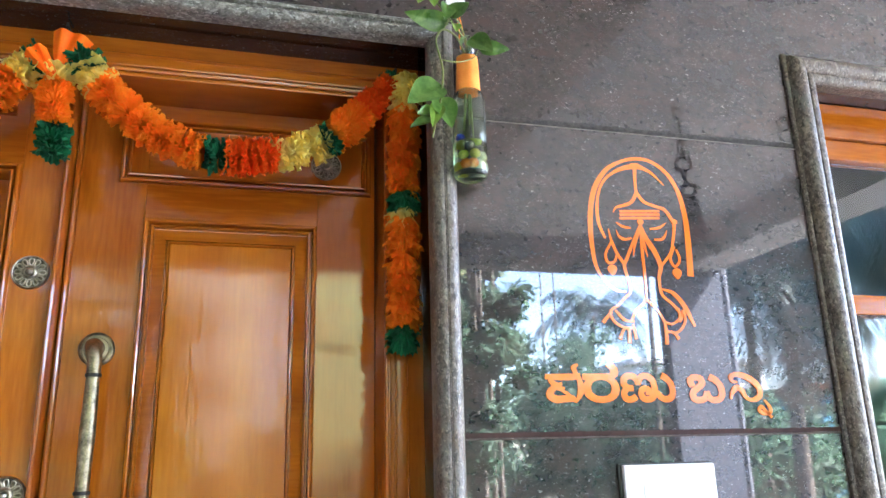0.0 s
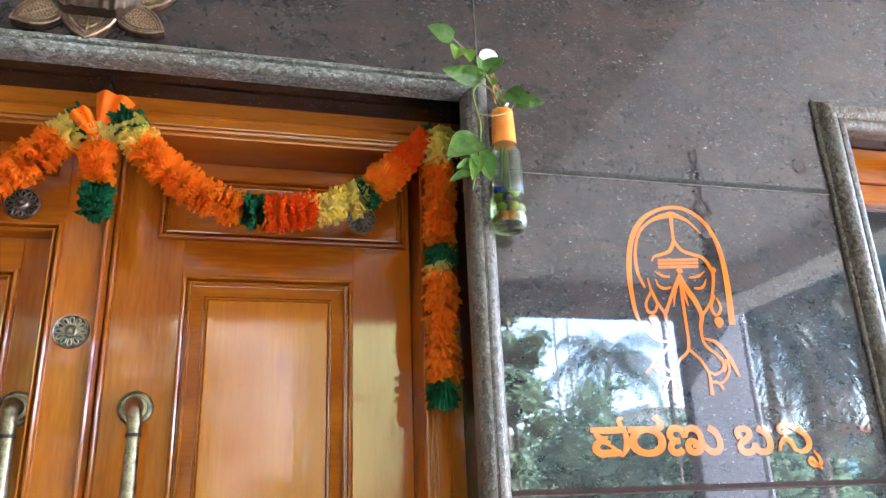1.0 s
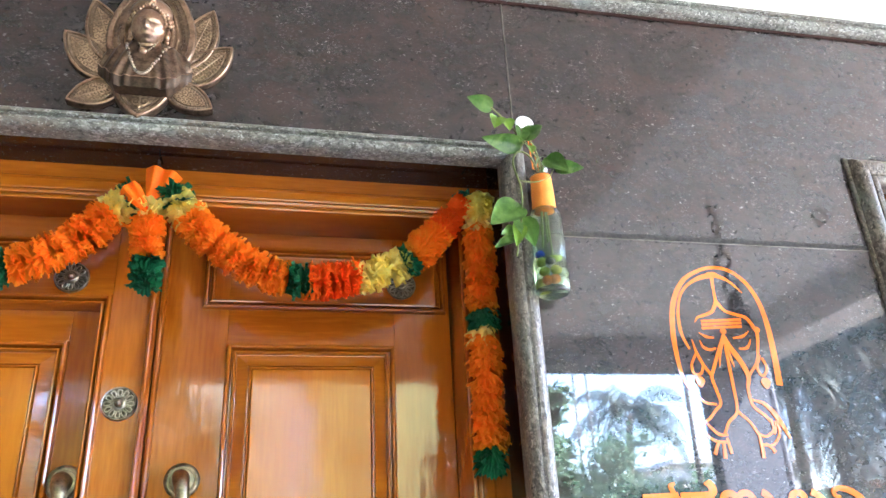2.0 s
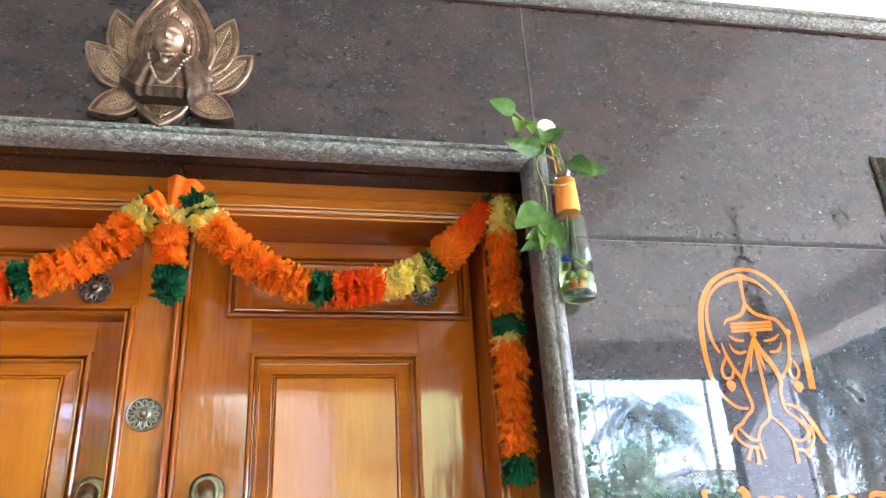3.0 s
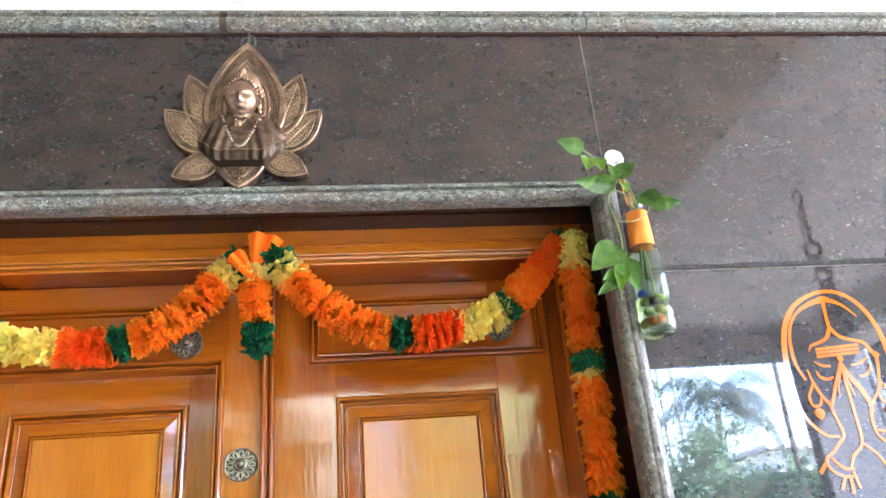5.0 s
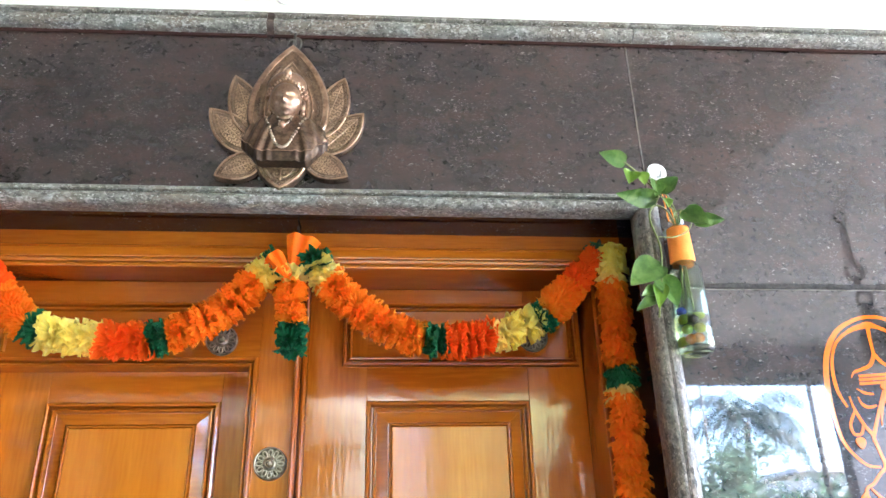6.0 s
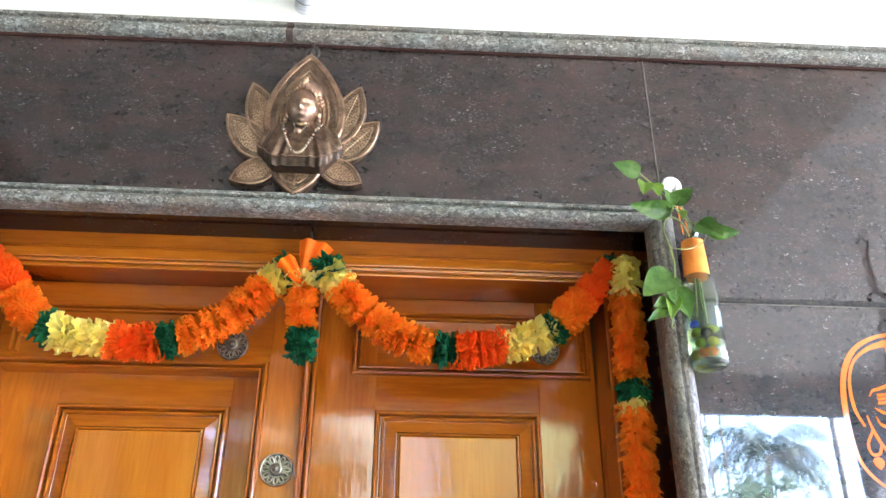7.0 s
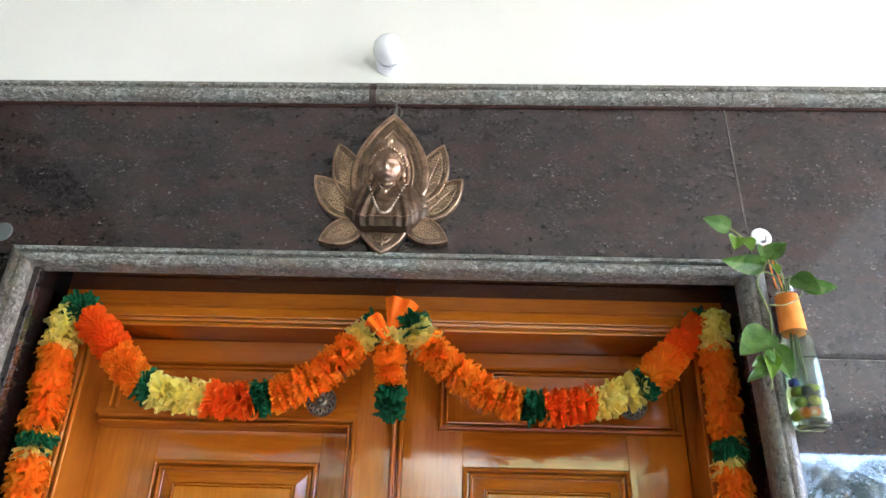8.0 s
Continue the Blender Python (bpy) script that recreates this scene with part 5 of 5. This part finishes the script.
def heart_leaf(base, tip, width, side, material, cup=0.25, bend=0.12):
    """A pointed heart-shaped leaf from its stalk to its tip; side: a vector across the blade."""
    base, tip = Vector(base), Vector(tip)
    ax = tip - base
    ln = ax.length
    ax.normalize()
    sd = Vector(side)
    sd = (sd - ax * sd.dot(ax)).normalized()
    nm = ax.cross(sd).normalized()
    if nm.y > 0:
        nm = -nm
    verts, faces = [], []
    ns, nw = 14, 9
    for i in range(ns + 1):
        s = i / ns
        h = width * 0.5 * (math.sin(math.pi * s ** 0.62) ** 0.75) * (1.08 - 0.25 * s) + 0.0002
        for j in range(nw):
            w = -1 + 2 * j / (nw - 1)
            back = -0.10 * ln * max(0.0, 1 - s * 4) * abs(w)
            v = base + ax * (s * ln + back) + sd * (w * h) + nm * (cup * h * (abs(w) ** 1.5 - 0.12 * math.cos(w * 9)) - bend * ln * (s - 0.45) ** 2 * 1.6)
            verts.append(v)
    for i in range(ns):
        for j in range(nw - 1):
            k = i * nw + j
            faces.append((k, k + 1, k + nw + 1, k + nw))
    top = len(verts)
    verts += [v - nm * 0.0005 for v in verts]
    faces += [tuple(top + q for q in f)[::-1] for f in faces]
    return part("leaf", (verts, faces), material, pothos, smooth=True, angle=180)


for b, t, w, sd, m, c in (((0.594, -0.118, 2.286), (0.549, -0.126, 2.300), 0.030, (0.2, -0.4, 1), leaf_mat, 0.3),
                          ((0.608, -0.108, 2.272), (0.598, -0.118, 2.244), 0.030, (1, 0.1, 0.1), young_leaf, 0.5),
                          ((0.622, -0.104, 2.272), (0.628, -0.114, 2.244), 0.030, (1, 0.1, -0.1), young_leaf, 0.4),
                          ((0.652, -0.092, 2.226), (0.576, -0.112, 2.224), 0.036, (0.05, -0.7, 0.7), leaf_mat, 0.2),
                          ((0.657, -0.094, 2.262), (0.650, -0.102, 2.228), 0.030, (1, 0.3, 0.2), leaf_mat, 0.4),
                          ((0.664, -0.092, 2.242), (0.694, -0.104, 2.268), 0.038, (0.5, -0.5, -0.8), leaf_mat, 0.25),
                          ((0.702, -0.088, 2.204), (0.733, -0.110, 2.172), 0.040, (0.8, -0.15, 0.65), leaf_mat, 0.3),
                          ((0.718, -0.092, 2.186), (0.767, -0.104, 2.182), 0.026, (0.1, -0.4, 0.9), leaf_mat, 0.3),
                          ((0.636, -0.098, 2.100), (0.578, -0.116, 2.054), 0.054, (0.55, -0.25, -0.8), leaf_mat, 0.22),
                          ((0.638, -0.098, 2.074), (0.654, -0.112, 2.018), 0.044, (1, 0.1, 0.25), leaf_mat, 0.3),
                          ((0.622, -0.104, 2.032), (0.580, -0.120, 2.008), 0.022, (0.3, -0.5, -0.9), leaf_mat, 0.4),
                          ((0.624, -0.100, 2.050), (0.594, -0.116, 2.034), 0.022, (0.3, -0.2, -0.9), leaf_mat, 0.4),
                          ((0.633, -0.100, 2.060), (0.618, -0.122, 2.012), 0.026, (1, 0.2, 0.3), young_leaf, 0.5),
                          ((0.690, -0.082, 2.206), (0.676, -0.106, 2.190), 0.022, (0.6, -0.4, 0.7), leaf_mat, 0.4),
                          ((0.672, -0.086, 2.232), (0.668, -0.108, 2.204), 0.020, (1, 0.3, 0.1), young_leaf, 0.4)):
    heart_leaf(b, t, w * 1.02, sd, m, c)
for pts, r in (([(0.709, -0.034, 2.06), (0.708, -0.037, 2.212), (0.681, -0.078, 2.222), (0.652, -0.092, 2.248), (0.622, -0.104, 2.272), (0.594, -0.118, 2.286)], 0.0021),
               ([(0.704, -0.036, 2.206), (0.675, -0.078, 2.212), (0.649, -0.090, 2.214), (0.634, -0.096, 2.186), (0.644, -0.098, 2.130), (0.639, -0.098, 2.074), (0.630, -0.102, 2.038), (0.622, -0.104, 2.000)], 0.0022),
               ([(0.711, -0.034, 2.19), (0.706, -0.048, 2.216), (0.680, -0.084, 2.236), (0.664, -0.092, 2.242)], 0.0018),
               ([(0.712, -0.036, 2.20), (0.709, -0.060, 2.220), (0.703, -0.084, 2.206), (0.718, -0.092, 2.187)], 0.0017),
               ([(0.641, -0.097, 2.150), (0.674, -0.092, 2.152), (0.704, -0.084, 2.168), (0.713, -0.090, 2.182)], 0.0013),
               ([(0.649, -0.090, 2.212), (0.657, -0.094, 2.232), (0.657, -0.094, 2.262)], 0.0013),
               ([(0.655, -0.090, 2.236), (0.659, -0.094, 2.230), (0.652, -0.092, 2.226)], 0.0013)):
    part("stem", tube(pts, r * 0.82, 7, 8), stem_mat, pothos, smooth=True, angle=180)

# ---- chains and hooks under the porch ceiling ----
CX, CY = 3.09, -2.83


def link(c, r, thick, turn=0.0, tall=1.0):
    return tube([(c[0] + r * math.cos(w) * math.cos(turn), c[1] + r * math.cos(w) * math.sin(turn), c[2] + tall * r * math.sin(w)) for w in [k * math.pi / 10 for k in range(20)]], thick, 7, 0, closed=True)


bell = thing("hanging_bell", "dark metal bell on an iron chain under the porch ceiling", "bell", at=(0, 0, 0))
part("ceiling_ring", merged([link((CX, CY, CEIL - 0.045), 0.036, 0.0095), tube([(CX, CY, CEIL + 0.02), (CX, CY, CEIL - 0.006)], 0.009, 8, 2)]), iron, bell, smooth=True)
for k in range(5):
    part("chain_link", link((CX + 0.006 * (-1) ** k, CY, CEIL - 0.118 - 0.056 * k), 0.021, 0.0085, 0.5 if k % 2 else -0.7, 1.75), iron, bell, smooth=True)
part("ring", link((CX, CY, CEIL - 0.415), 0.05, 0.014, 0.2), iron, bell, smooth=True)
part("shackle", tube([(CX, CY, CEIL - 0.455), (CX + 0.005, CY, CEIL - 0.505), (CX + 0.005, CY, CEIL - 0.555)], 0.016, 8, 5), iron, bell, smooth=True)
part("ring", link((CX + 0.02, CY, CEIL - 0.595), 0.043, 0.013, 0.5), iron, bell, smooth=True)
part("bell_body", lathe([(0.0001, 0.33), (0.03, 0.325), (0.045, 0.30), (0.05, 0.25), (0.07, 0.18), (0.085, 0.08), (0.10, 0.01), (0.102, 0.0), (0.09, 0.002), (0.0001, 0.04)], (CX + 0.025, CY, CEIL - 0.965), "z", 28), iron, bell, smooth=True)
hook2 = thing("ceiling_hook", "iron ring hook in the porch ceiling", "hook")
part("ring", merged([link((CX + 0.82, CY + 0.02, CEIL - 0.055), 0.05, 0.011, 0.1), tube([(CX + 0.82, CY + 0.02, CEIL + 0.02), (CX + 0.82, CY + 0.02, CEIL - 0.006)], 0.009, 8, 2)]), iron, hook2, smooth=True)


# ---- the garden that the polished stone mirrors ----
def spot(az, d):
    return 0.3 + d * math.sin(radians(az)), 1.2 - d * math.cos(radians(az))


def palm(name, az, d, top, length, fronds=22, lean=0.3, seed=1, dry=0, thick=0.13, label="tall coconut palm with drooping fronds in the garden"):
    rnd = random.Random(seed)
    x, y = spot(az, d)
    tree = thing(name, label, "palm tree", group="palms in the garden", at=(x, y, -0.15))
    lx = lean * rnd.uniform(0.6, 1.2)
    trunk = [(lx * f * f, 0.1 * f, f * (top + 0.15)) for f in (0, 0.2, 0.4, 0.6, 0.8, 1.0)]
    rings = [thick * (1.5 - 0.7 * f / 5) for f in range(6)]
    part("trunk", tube(trunk, rings, 12, 8), bark, tree, smooth=True, angle=180)
    c = Vector(trunk[-1])

    def crown(n, lo, hi, m, nm):
        verts, faces = [], []
        for q in range(n):
            a = 2.399 * q + rnd.uniform(-0.2, 0.2)
            e = radians(rnd.uniform(lo, hi))
            ln = length * rnd.uniform(0.8, 1.1)
            h = Vector((math.cos(a), math.sin(a), 0))
            side = Vector((-h.y, h.x, 0))
            pts = []
            p, g = c.copy(), e
            for k in range(13):
                pts.append(p.copy())
                p = p + (h * math.cos(g) + Vector((0, 0, 1)) * math.sin(g)) * (ln / 12)
                g = max(g - radians(7 + 5 * k / 6), radians(-88))
            for k in range(12):
                k0 = len(verts)
                w = 0.012 * (1 - k / 13)
                verts += [pts[k] - side * w, pts[k] + side * w, pts[k + 1] + side * w, pts[k + 1] - side * w]
                faces.append((k0, k0 + 1, k0 + 2, k0 + 3))
            for k in range(3, 37):
                f = k / 36
                i = min(int(f * 12), 11)
                o = pts[i].lerp(pts[i + 1], f * 12 - i)
                fw = (pts[i + 1] - pts[i]).normalized()
                ll = ln * 0.34 * math.sin(math.pi * min(1, f * 0.8 + 0.16)) ** 0.7
                for s in (-1, 1):
                    out = (side * s * 0.75 + fw * 0.45 + Vector((0, 0, -0.55 - rnd.uniform(0, 0.5)))).normalized()
                    wv = fw * (0.018 + 0.012 * rnd.random())
                    mid = o + out * ll * 0.55 + Vector((0, 0, 0.02))
                    end = o + out * ll + Vector((0, 0, -0.12 * ll))
                    k0 = len(verts)
                    verts += [o - wv * 0.6, o + wv * 0.6, mid + wv, mid - wv, end]
                    faces += [(k0, k0 + 1, k0 + 2, k0 + 3), (k0 + 3, k0 + 2, k0 + 4)]
        part(nm, (verts, faces), m, tree)

    crown(fronds, -12, 75, palm_leaf, "crown")
    if dry:
        crown(dry, -75, -35, dry_leaf, "dry_fronds")
    return tree


def leafy(name, az, d, top, radius, low, n=5200, seed=1, size=0.075, stems=1, label="leafy green garden tree", clumps=46, foliage=None):
    rnd = random.Random(seed)
    x, y = spot(az, d)
    tree = thing(name, label, "tree", group="leafy trees in the garden", at=(x, y, -0.15))
    mid, hz = (top + low) / 2 + 0.15, (top - low) / 2
    if stems == 1:
        part("trunk", tube([(0, 0, 0), (0.05, 0.03, mid * 0.5), (0, 0.05, mid + hz * 0.4)], [0.14, 0.1, 0.04], 10, 8), bark, tree, smooth=True, angle=180)
        for k in range(7):
            a = k * 0.9
            part("limb", tube([(0.03, 0.03, mid * 0.5 + 0.06 * k), (radius * 0.4 * math.cos(a), radius * 0.4 * math.sin(a), mid), (radius * 0.75 * math.cos(a), radius * 0.75 * math.sin(a), mid + hz * 0.4)], [0.05, 0.03, 0.01], 7, 6), bark, tree, smooth=True, angle=180)
    else:
        for k in range(stems):
            a, r = rnd.uniform(0, 6.28), radius * rnd.uniform(0.2, 0.9)
            sx, sy = r * math.cos(a), r * math.sin(a)
            part("trunk", tube([(sx, sy, 0), (sx + rnd.uniform(-0.1, 0.1), sy, mid * 0.6), (sx * 1.15 + rnd.uniform(-0.15, 0.15), sy, top)], [0.045, 0.035, 0.015], 7, 8), bark, tree, smooth=True, angle=180)
    verts, faces = [], []
    cs = []
    for k in range(clumps):
        while True:
            v = Vector((rnd.uniform(-1, 1), rnd.uniform(-1, 1), rnd.uniform(-1, 1)))
            if 0.35 < v.length < 1.0:
                break
        cs.append((Vector((v.x * radius, v.y * radius, mid + v.z * hz)), radius * rnd.uniform(0.16, 0.34)))
    for k in range(n):
        c, r = cs[k % clumps]
        p = c + Vector((rnd.gauss(0, 0.5), rnd.gauss(0, 0.5), rnd.gauss(0, 0.42))) * r
        a = Vector((rnd.gauss(0, 1), rnd.gauss(0, 1), rnd.gauss(0, 0.6))).normalized()
        b = a.cross(Vector((rnd.gauss(0, 1), rnd.gauss(0, 1), rnd.gauss(0, 1)))).normalized()
        s = size * rnd.uniform(0.6, 1.3)
        k0 = len(verts)
        verts += [p - a * s, p + b * s * 0.42, p + a * s, p - b * s * 0.42]
        faces.append((k0, k0 + 1, k0 + 2, k0 + 3))
    part("crown", (verts, faces), foliage or tree_leaf, tree)
    return tree


leafy("bamboo_clump", 17.2, 9.5, 5.4, 0.74, 0.9, 10500, 3, 0.075, 14, "tall green clump of thin stems in the garden", 60)
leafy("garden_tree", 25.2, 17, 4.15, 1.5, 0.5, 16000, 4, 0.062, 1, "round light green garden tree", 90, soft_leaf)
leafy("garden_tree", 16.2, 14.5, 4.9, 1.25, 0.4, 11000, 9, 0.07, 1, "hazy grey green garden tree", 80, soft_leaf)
# dense dark trees added, unseen, to block sky from the door's varnish
leafy("garden_tree", -12.6, 10.5, 5.0, 1.6, 0.5, 11000, 6, 0.085, 1, "dense dark tree added to keep sky out of the door", 70, dark_leaf)
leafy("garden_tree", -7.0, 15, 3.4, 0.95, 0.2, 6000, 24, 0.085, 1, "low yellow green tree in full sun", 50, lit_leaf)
leafy("garden_tree", -23.0, 11, 5.4, 2.0, 0.5, 12000, 8, 0.095, 1, "dense dark tree added to keep sky out of the door", 70, dark_leaf)
leafy("garden_tree", -36.0, 10.5, 5.6, 2.2, 0.5, 12000, 7, 0.095, 1, "dense dark tree added to keep sky out of the door", 70, dark_leaf)
palm("coconut_palm", 25.7, 28, 6.45, 3.1, 15, 0.5, 11)
palm("coconut_palm", 30.6, 18, 7.6, 2.1, 13, 0.12, 12, dry=3, thick=0.05, label="slender coconut palm with dry hanging fronds in the garden")
palm("coconut_palm", 39.6, 17, 5.1, 2.8, 18, 0.25, 13, dry=8, thick=0.12, label="coconut palm with a thick skirt of dry fronds")
palm("coconut_palm", 43.6, 14, 4.7, 2.6, 18, -0.3, 14, dry=5)
palm("coconut_palm", 37.3, 22, 5.9, 2.9, 20, 0.05, 15, dry=4)
palm("coconut_palm", 50.5, 12, 4.6, 2.6, 24, 0.3, 18, dry=6)
# two palms added on the unseen side for the door to mirror
palm("coconut_palm", -19.0, 24, 6.4, 2.5, 22, 0.4, 16)
palm("coconut_palm", -24.0, 17, 6.2, 2.5, 22, -0.4, 17)
for az, d, hgt in ((22.7, 24, 10.0), (23.7, 25, 10.4)):
    palm("areca_palm", az, d, hgt, 1.2, 9, 0.02, int(az * 7), thick=0.03, label="thin straight areca palm in the garden")
# a belt of trees closes the view behind
for k in range(17):
    az = -52 + 6.9 * k + (k * 37 % 5 - 2) * 0.7
    d = 23.0 + (k * 53 % 7) * 0.9
    el = 8.6 if az < 14 else (5.2 if az < 33 else 3.8)
    el += (k * 29 % 5 - 2) * 0.45
    if -10 < az < 13:      # kept clear for what the door mirrors
        continue
    leafy("garden_tree", az, d, 1.5 + d * math.tan(radians(el)), 2.1, 0.3, 4200, 40 + k, 0.17, 1, "distant leafy tree at the back of the garden", 54)
# low shrubs along the garden's edge
rnd = random.Random(77)
verts, faces = [], []
for k in range(16000):
    az, d = rnd.uniform(-50, 56), rnd.uniform(17, 20)
    x, y = spot(az, d)
    hgt = 2.0 + 0.6 * math.sin(az * 0.55) + 0.35 * math.sin(az * 1.7)
    p = Vector((x, y, -0.15 + hgt * rnd.random() ** 0.7))
    a = Vector((rnd.gauss(0, 1), rnd.gauss(0, 1), rnd.gauss(0, 0.7))).normalized()
    b = a.cross(Vector((rnd.gauss(0, 1), rnd.gauss(0, 1), rnd.gauss(0, 1)))).normalized()
    s = 0.13 * rnd.uniform(0.6, 1.4)
    k0 = len(verts)
    verts += [p - a * s, p + b * s * 0.5, p + a * s, p - b * s * 0.5]
    faces.append((k0, k0 + 1, k0 + 2, k0 + 3))
tagged(part("shrubs", (verts, faces), tree_leaf), "low green shrubs along the garden edge", "shrub", kind="stuff")

# a low blue house beyond
hx, hy = spot(42.5, 30)
house = thing("neighbour_house", "low pale blue house with a terracotta roof", "house", at=(hx, hy, -0.15))
part("wall", box(-2.6, 2.6, -2, 2, 0, 3.4), blue_wall, house)
part("roof", box(-2.9, 2.9, -2.3, 2.3, 3.4, 3.62, 0.05), roof_tile, house, "terracotta roof slab")
for wx in (-1.5, 0.2):
    w = part("window", box(wx, wx + 0.9, 2.0, 2.04, 1.2, 2.5), white_paint, house)
    part("pane", box(wx + 0.08, wx + 0.82, 2.041, 2.05, 1.28, 2.42), black_plastic, w)
# a pale two-storey house farther off
hx, hy = spot(31.5, 40)
villa = thing("far_house", "far pale house with a flat roof behind the trees", "house", at=(hx, hy, -0.15))
part("wall", box(-3.4, 3.4, -3, 3, 0, 5.6), white_paint, villa)
part("roof", box(-3.7, 3.7, -3.3, 3.3, 5.6, 5.85, 0.04), ceiling_paint, villa, "flat pale roof slab")
for wx in (-2.4, -0.5, 1.4):
    w = part("window", box(wx, wx + 1.0, 3.0, 3.04, 3.3, 4.6), ceiling_paint, villa)
    part("pane", box(wx + 0.08, wx + 0.92, 3.041, 3.05, 3.38, 4.52), black_plastic, w)
# a cable slung across the garden
ca, cb = spot(24, 20), spot(62, 15)
tagged(part("overhead_cable", tube([(*ca, 5.3), ((ca[0] + cb[0]) / 2, (ca[1] + cb[1]) / 2, 4.35), (*cb, 4.3)], 0.011, 6, 16), black_plastic), "thin dark cable slung across the garden", "cable")
# a sunlit house, added unseen to give the door a yellow green reflection
hx, hy = spot(9.2, 21)
lime = thing("tint_house", "pale lime house added to tint and brighten the door's reflection", "house", at=(hx, hy, -0.15))
part("wall", box(-2.3, 2.3, -3, 3, 0, 6.9), cream_wall, lime)
part("roof", box(-2.5, 2.5, -3.2, 3.25, 6.9, 7.12, 0.04), ceiling_paint, lime, "flat pale roof slab")
for wx, wz in ((-1.7, 4.3), (0.75, 4.3), (-1.7, 1.2), (0.75, 1.2)):
    w = part("window", box(wx, wx + 0.95, 3.0, 3.05, wz, wz + 1.2, 0.01), cream_wall, lime)
    part("pane", box(wx + 0.1, wx + 0.85, 3.051, 3.058, wz + 0.1, wz + 1.1), cream_wall, w, "closed lime shutter")
# a greyer house beside it, farther off, added to hide sky from the door
hx, hy = spot(-4.4, 30)
plain = thing("sky_block_house", "tall cream grey house added to hide sky from the door", "house", at=(hx, hy, -0.15))
part("wall", box(-3.4, 3.3, -3, 3, 0, 9.0), beige_wall, plain)
part("roof", box(-3.6, 3.5, -3.2, 3.25, 9.0, 9.2, 0.04), ceiling_paint, plain, "flat pale roof slab")
for wx in (-2.5, -0.5, 1.5):
    w = part("window", box(wx, wx + 1.0, 3.0, 3.05, 3.9, 5.1, 0.01), beige_wall, plain)
    part("pane", box(wx + 0.1, wx + 0.9, 3.051, 3.058, 4.0, 5.0), beige_wall, w, "closed shutter")
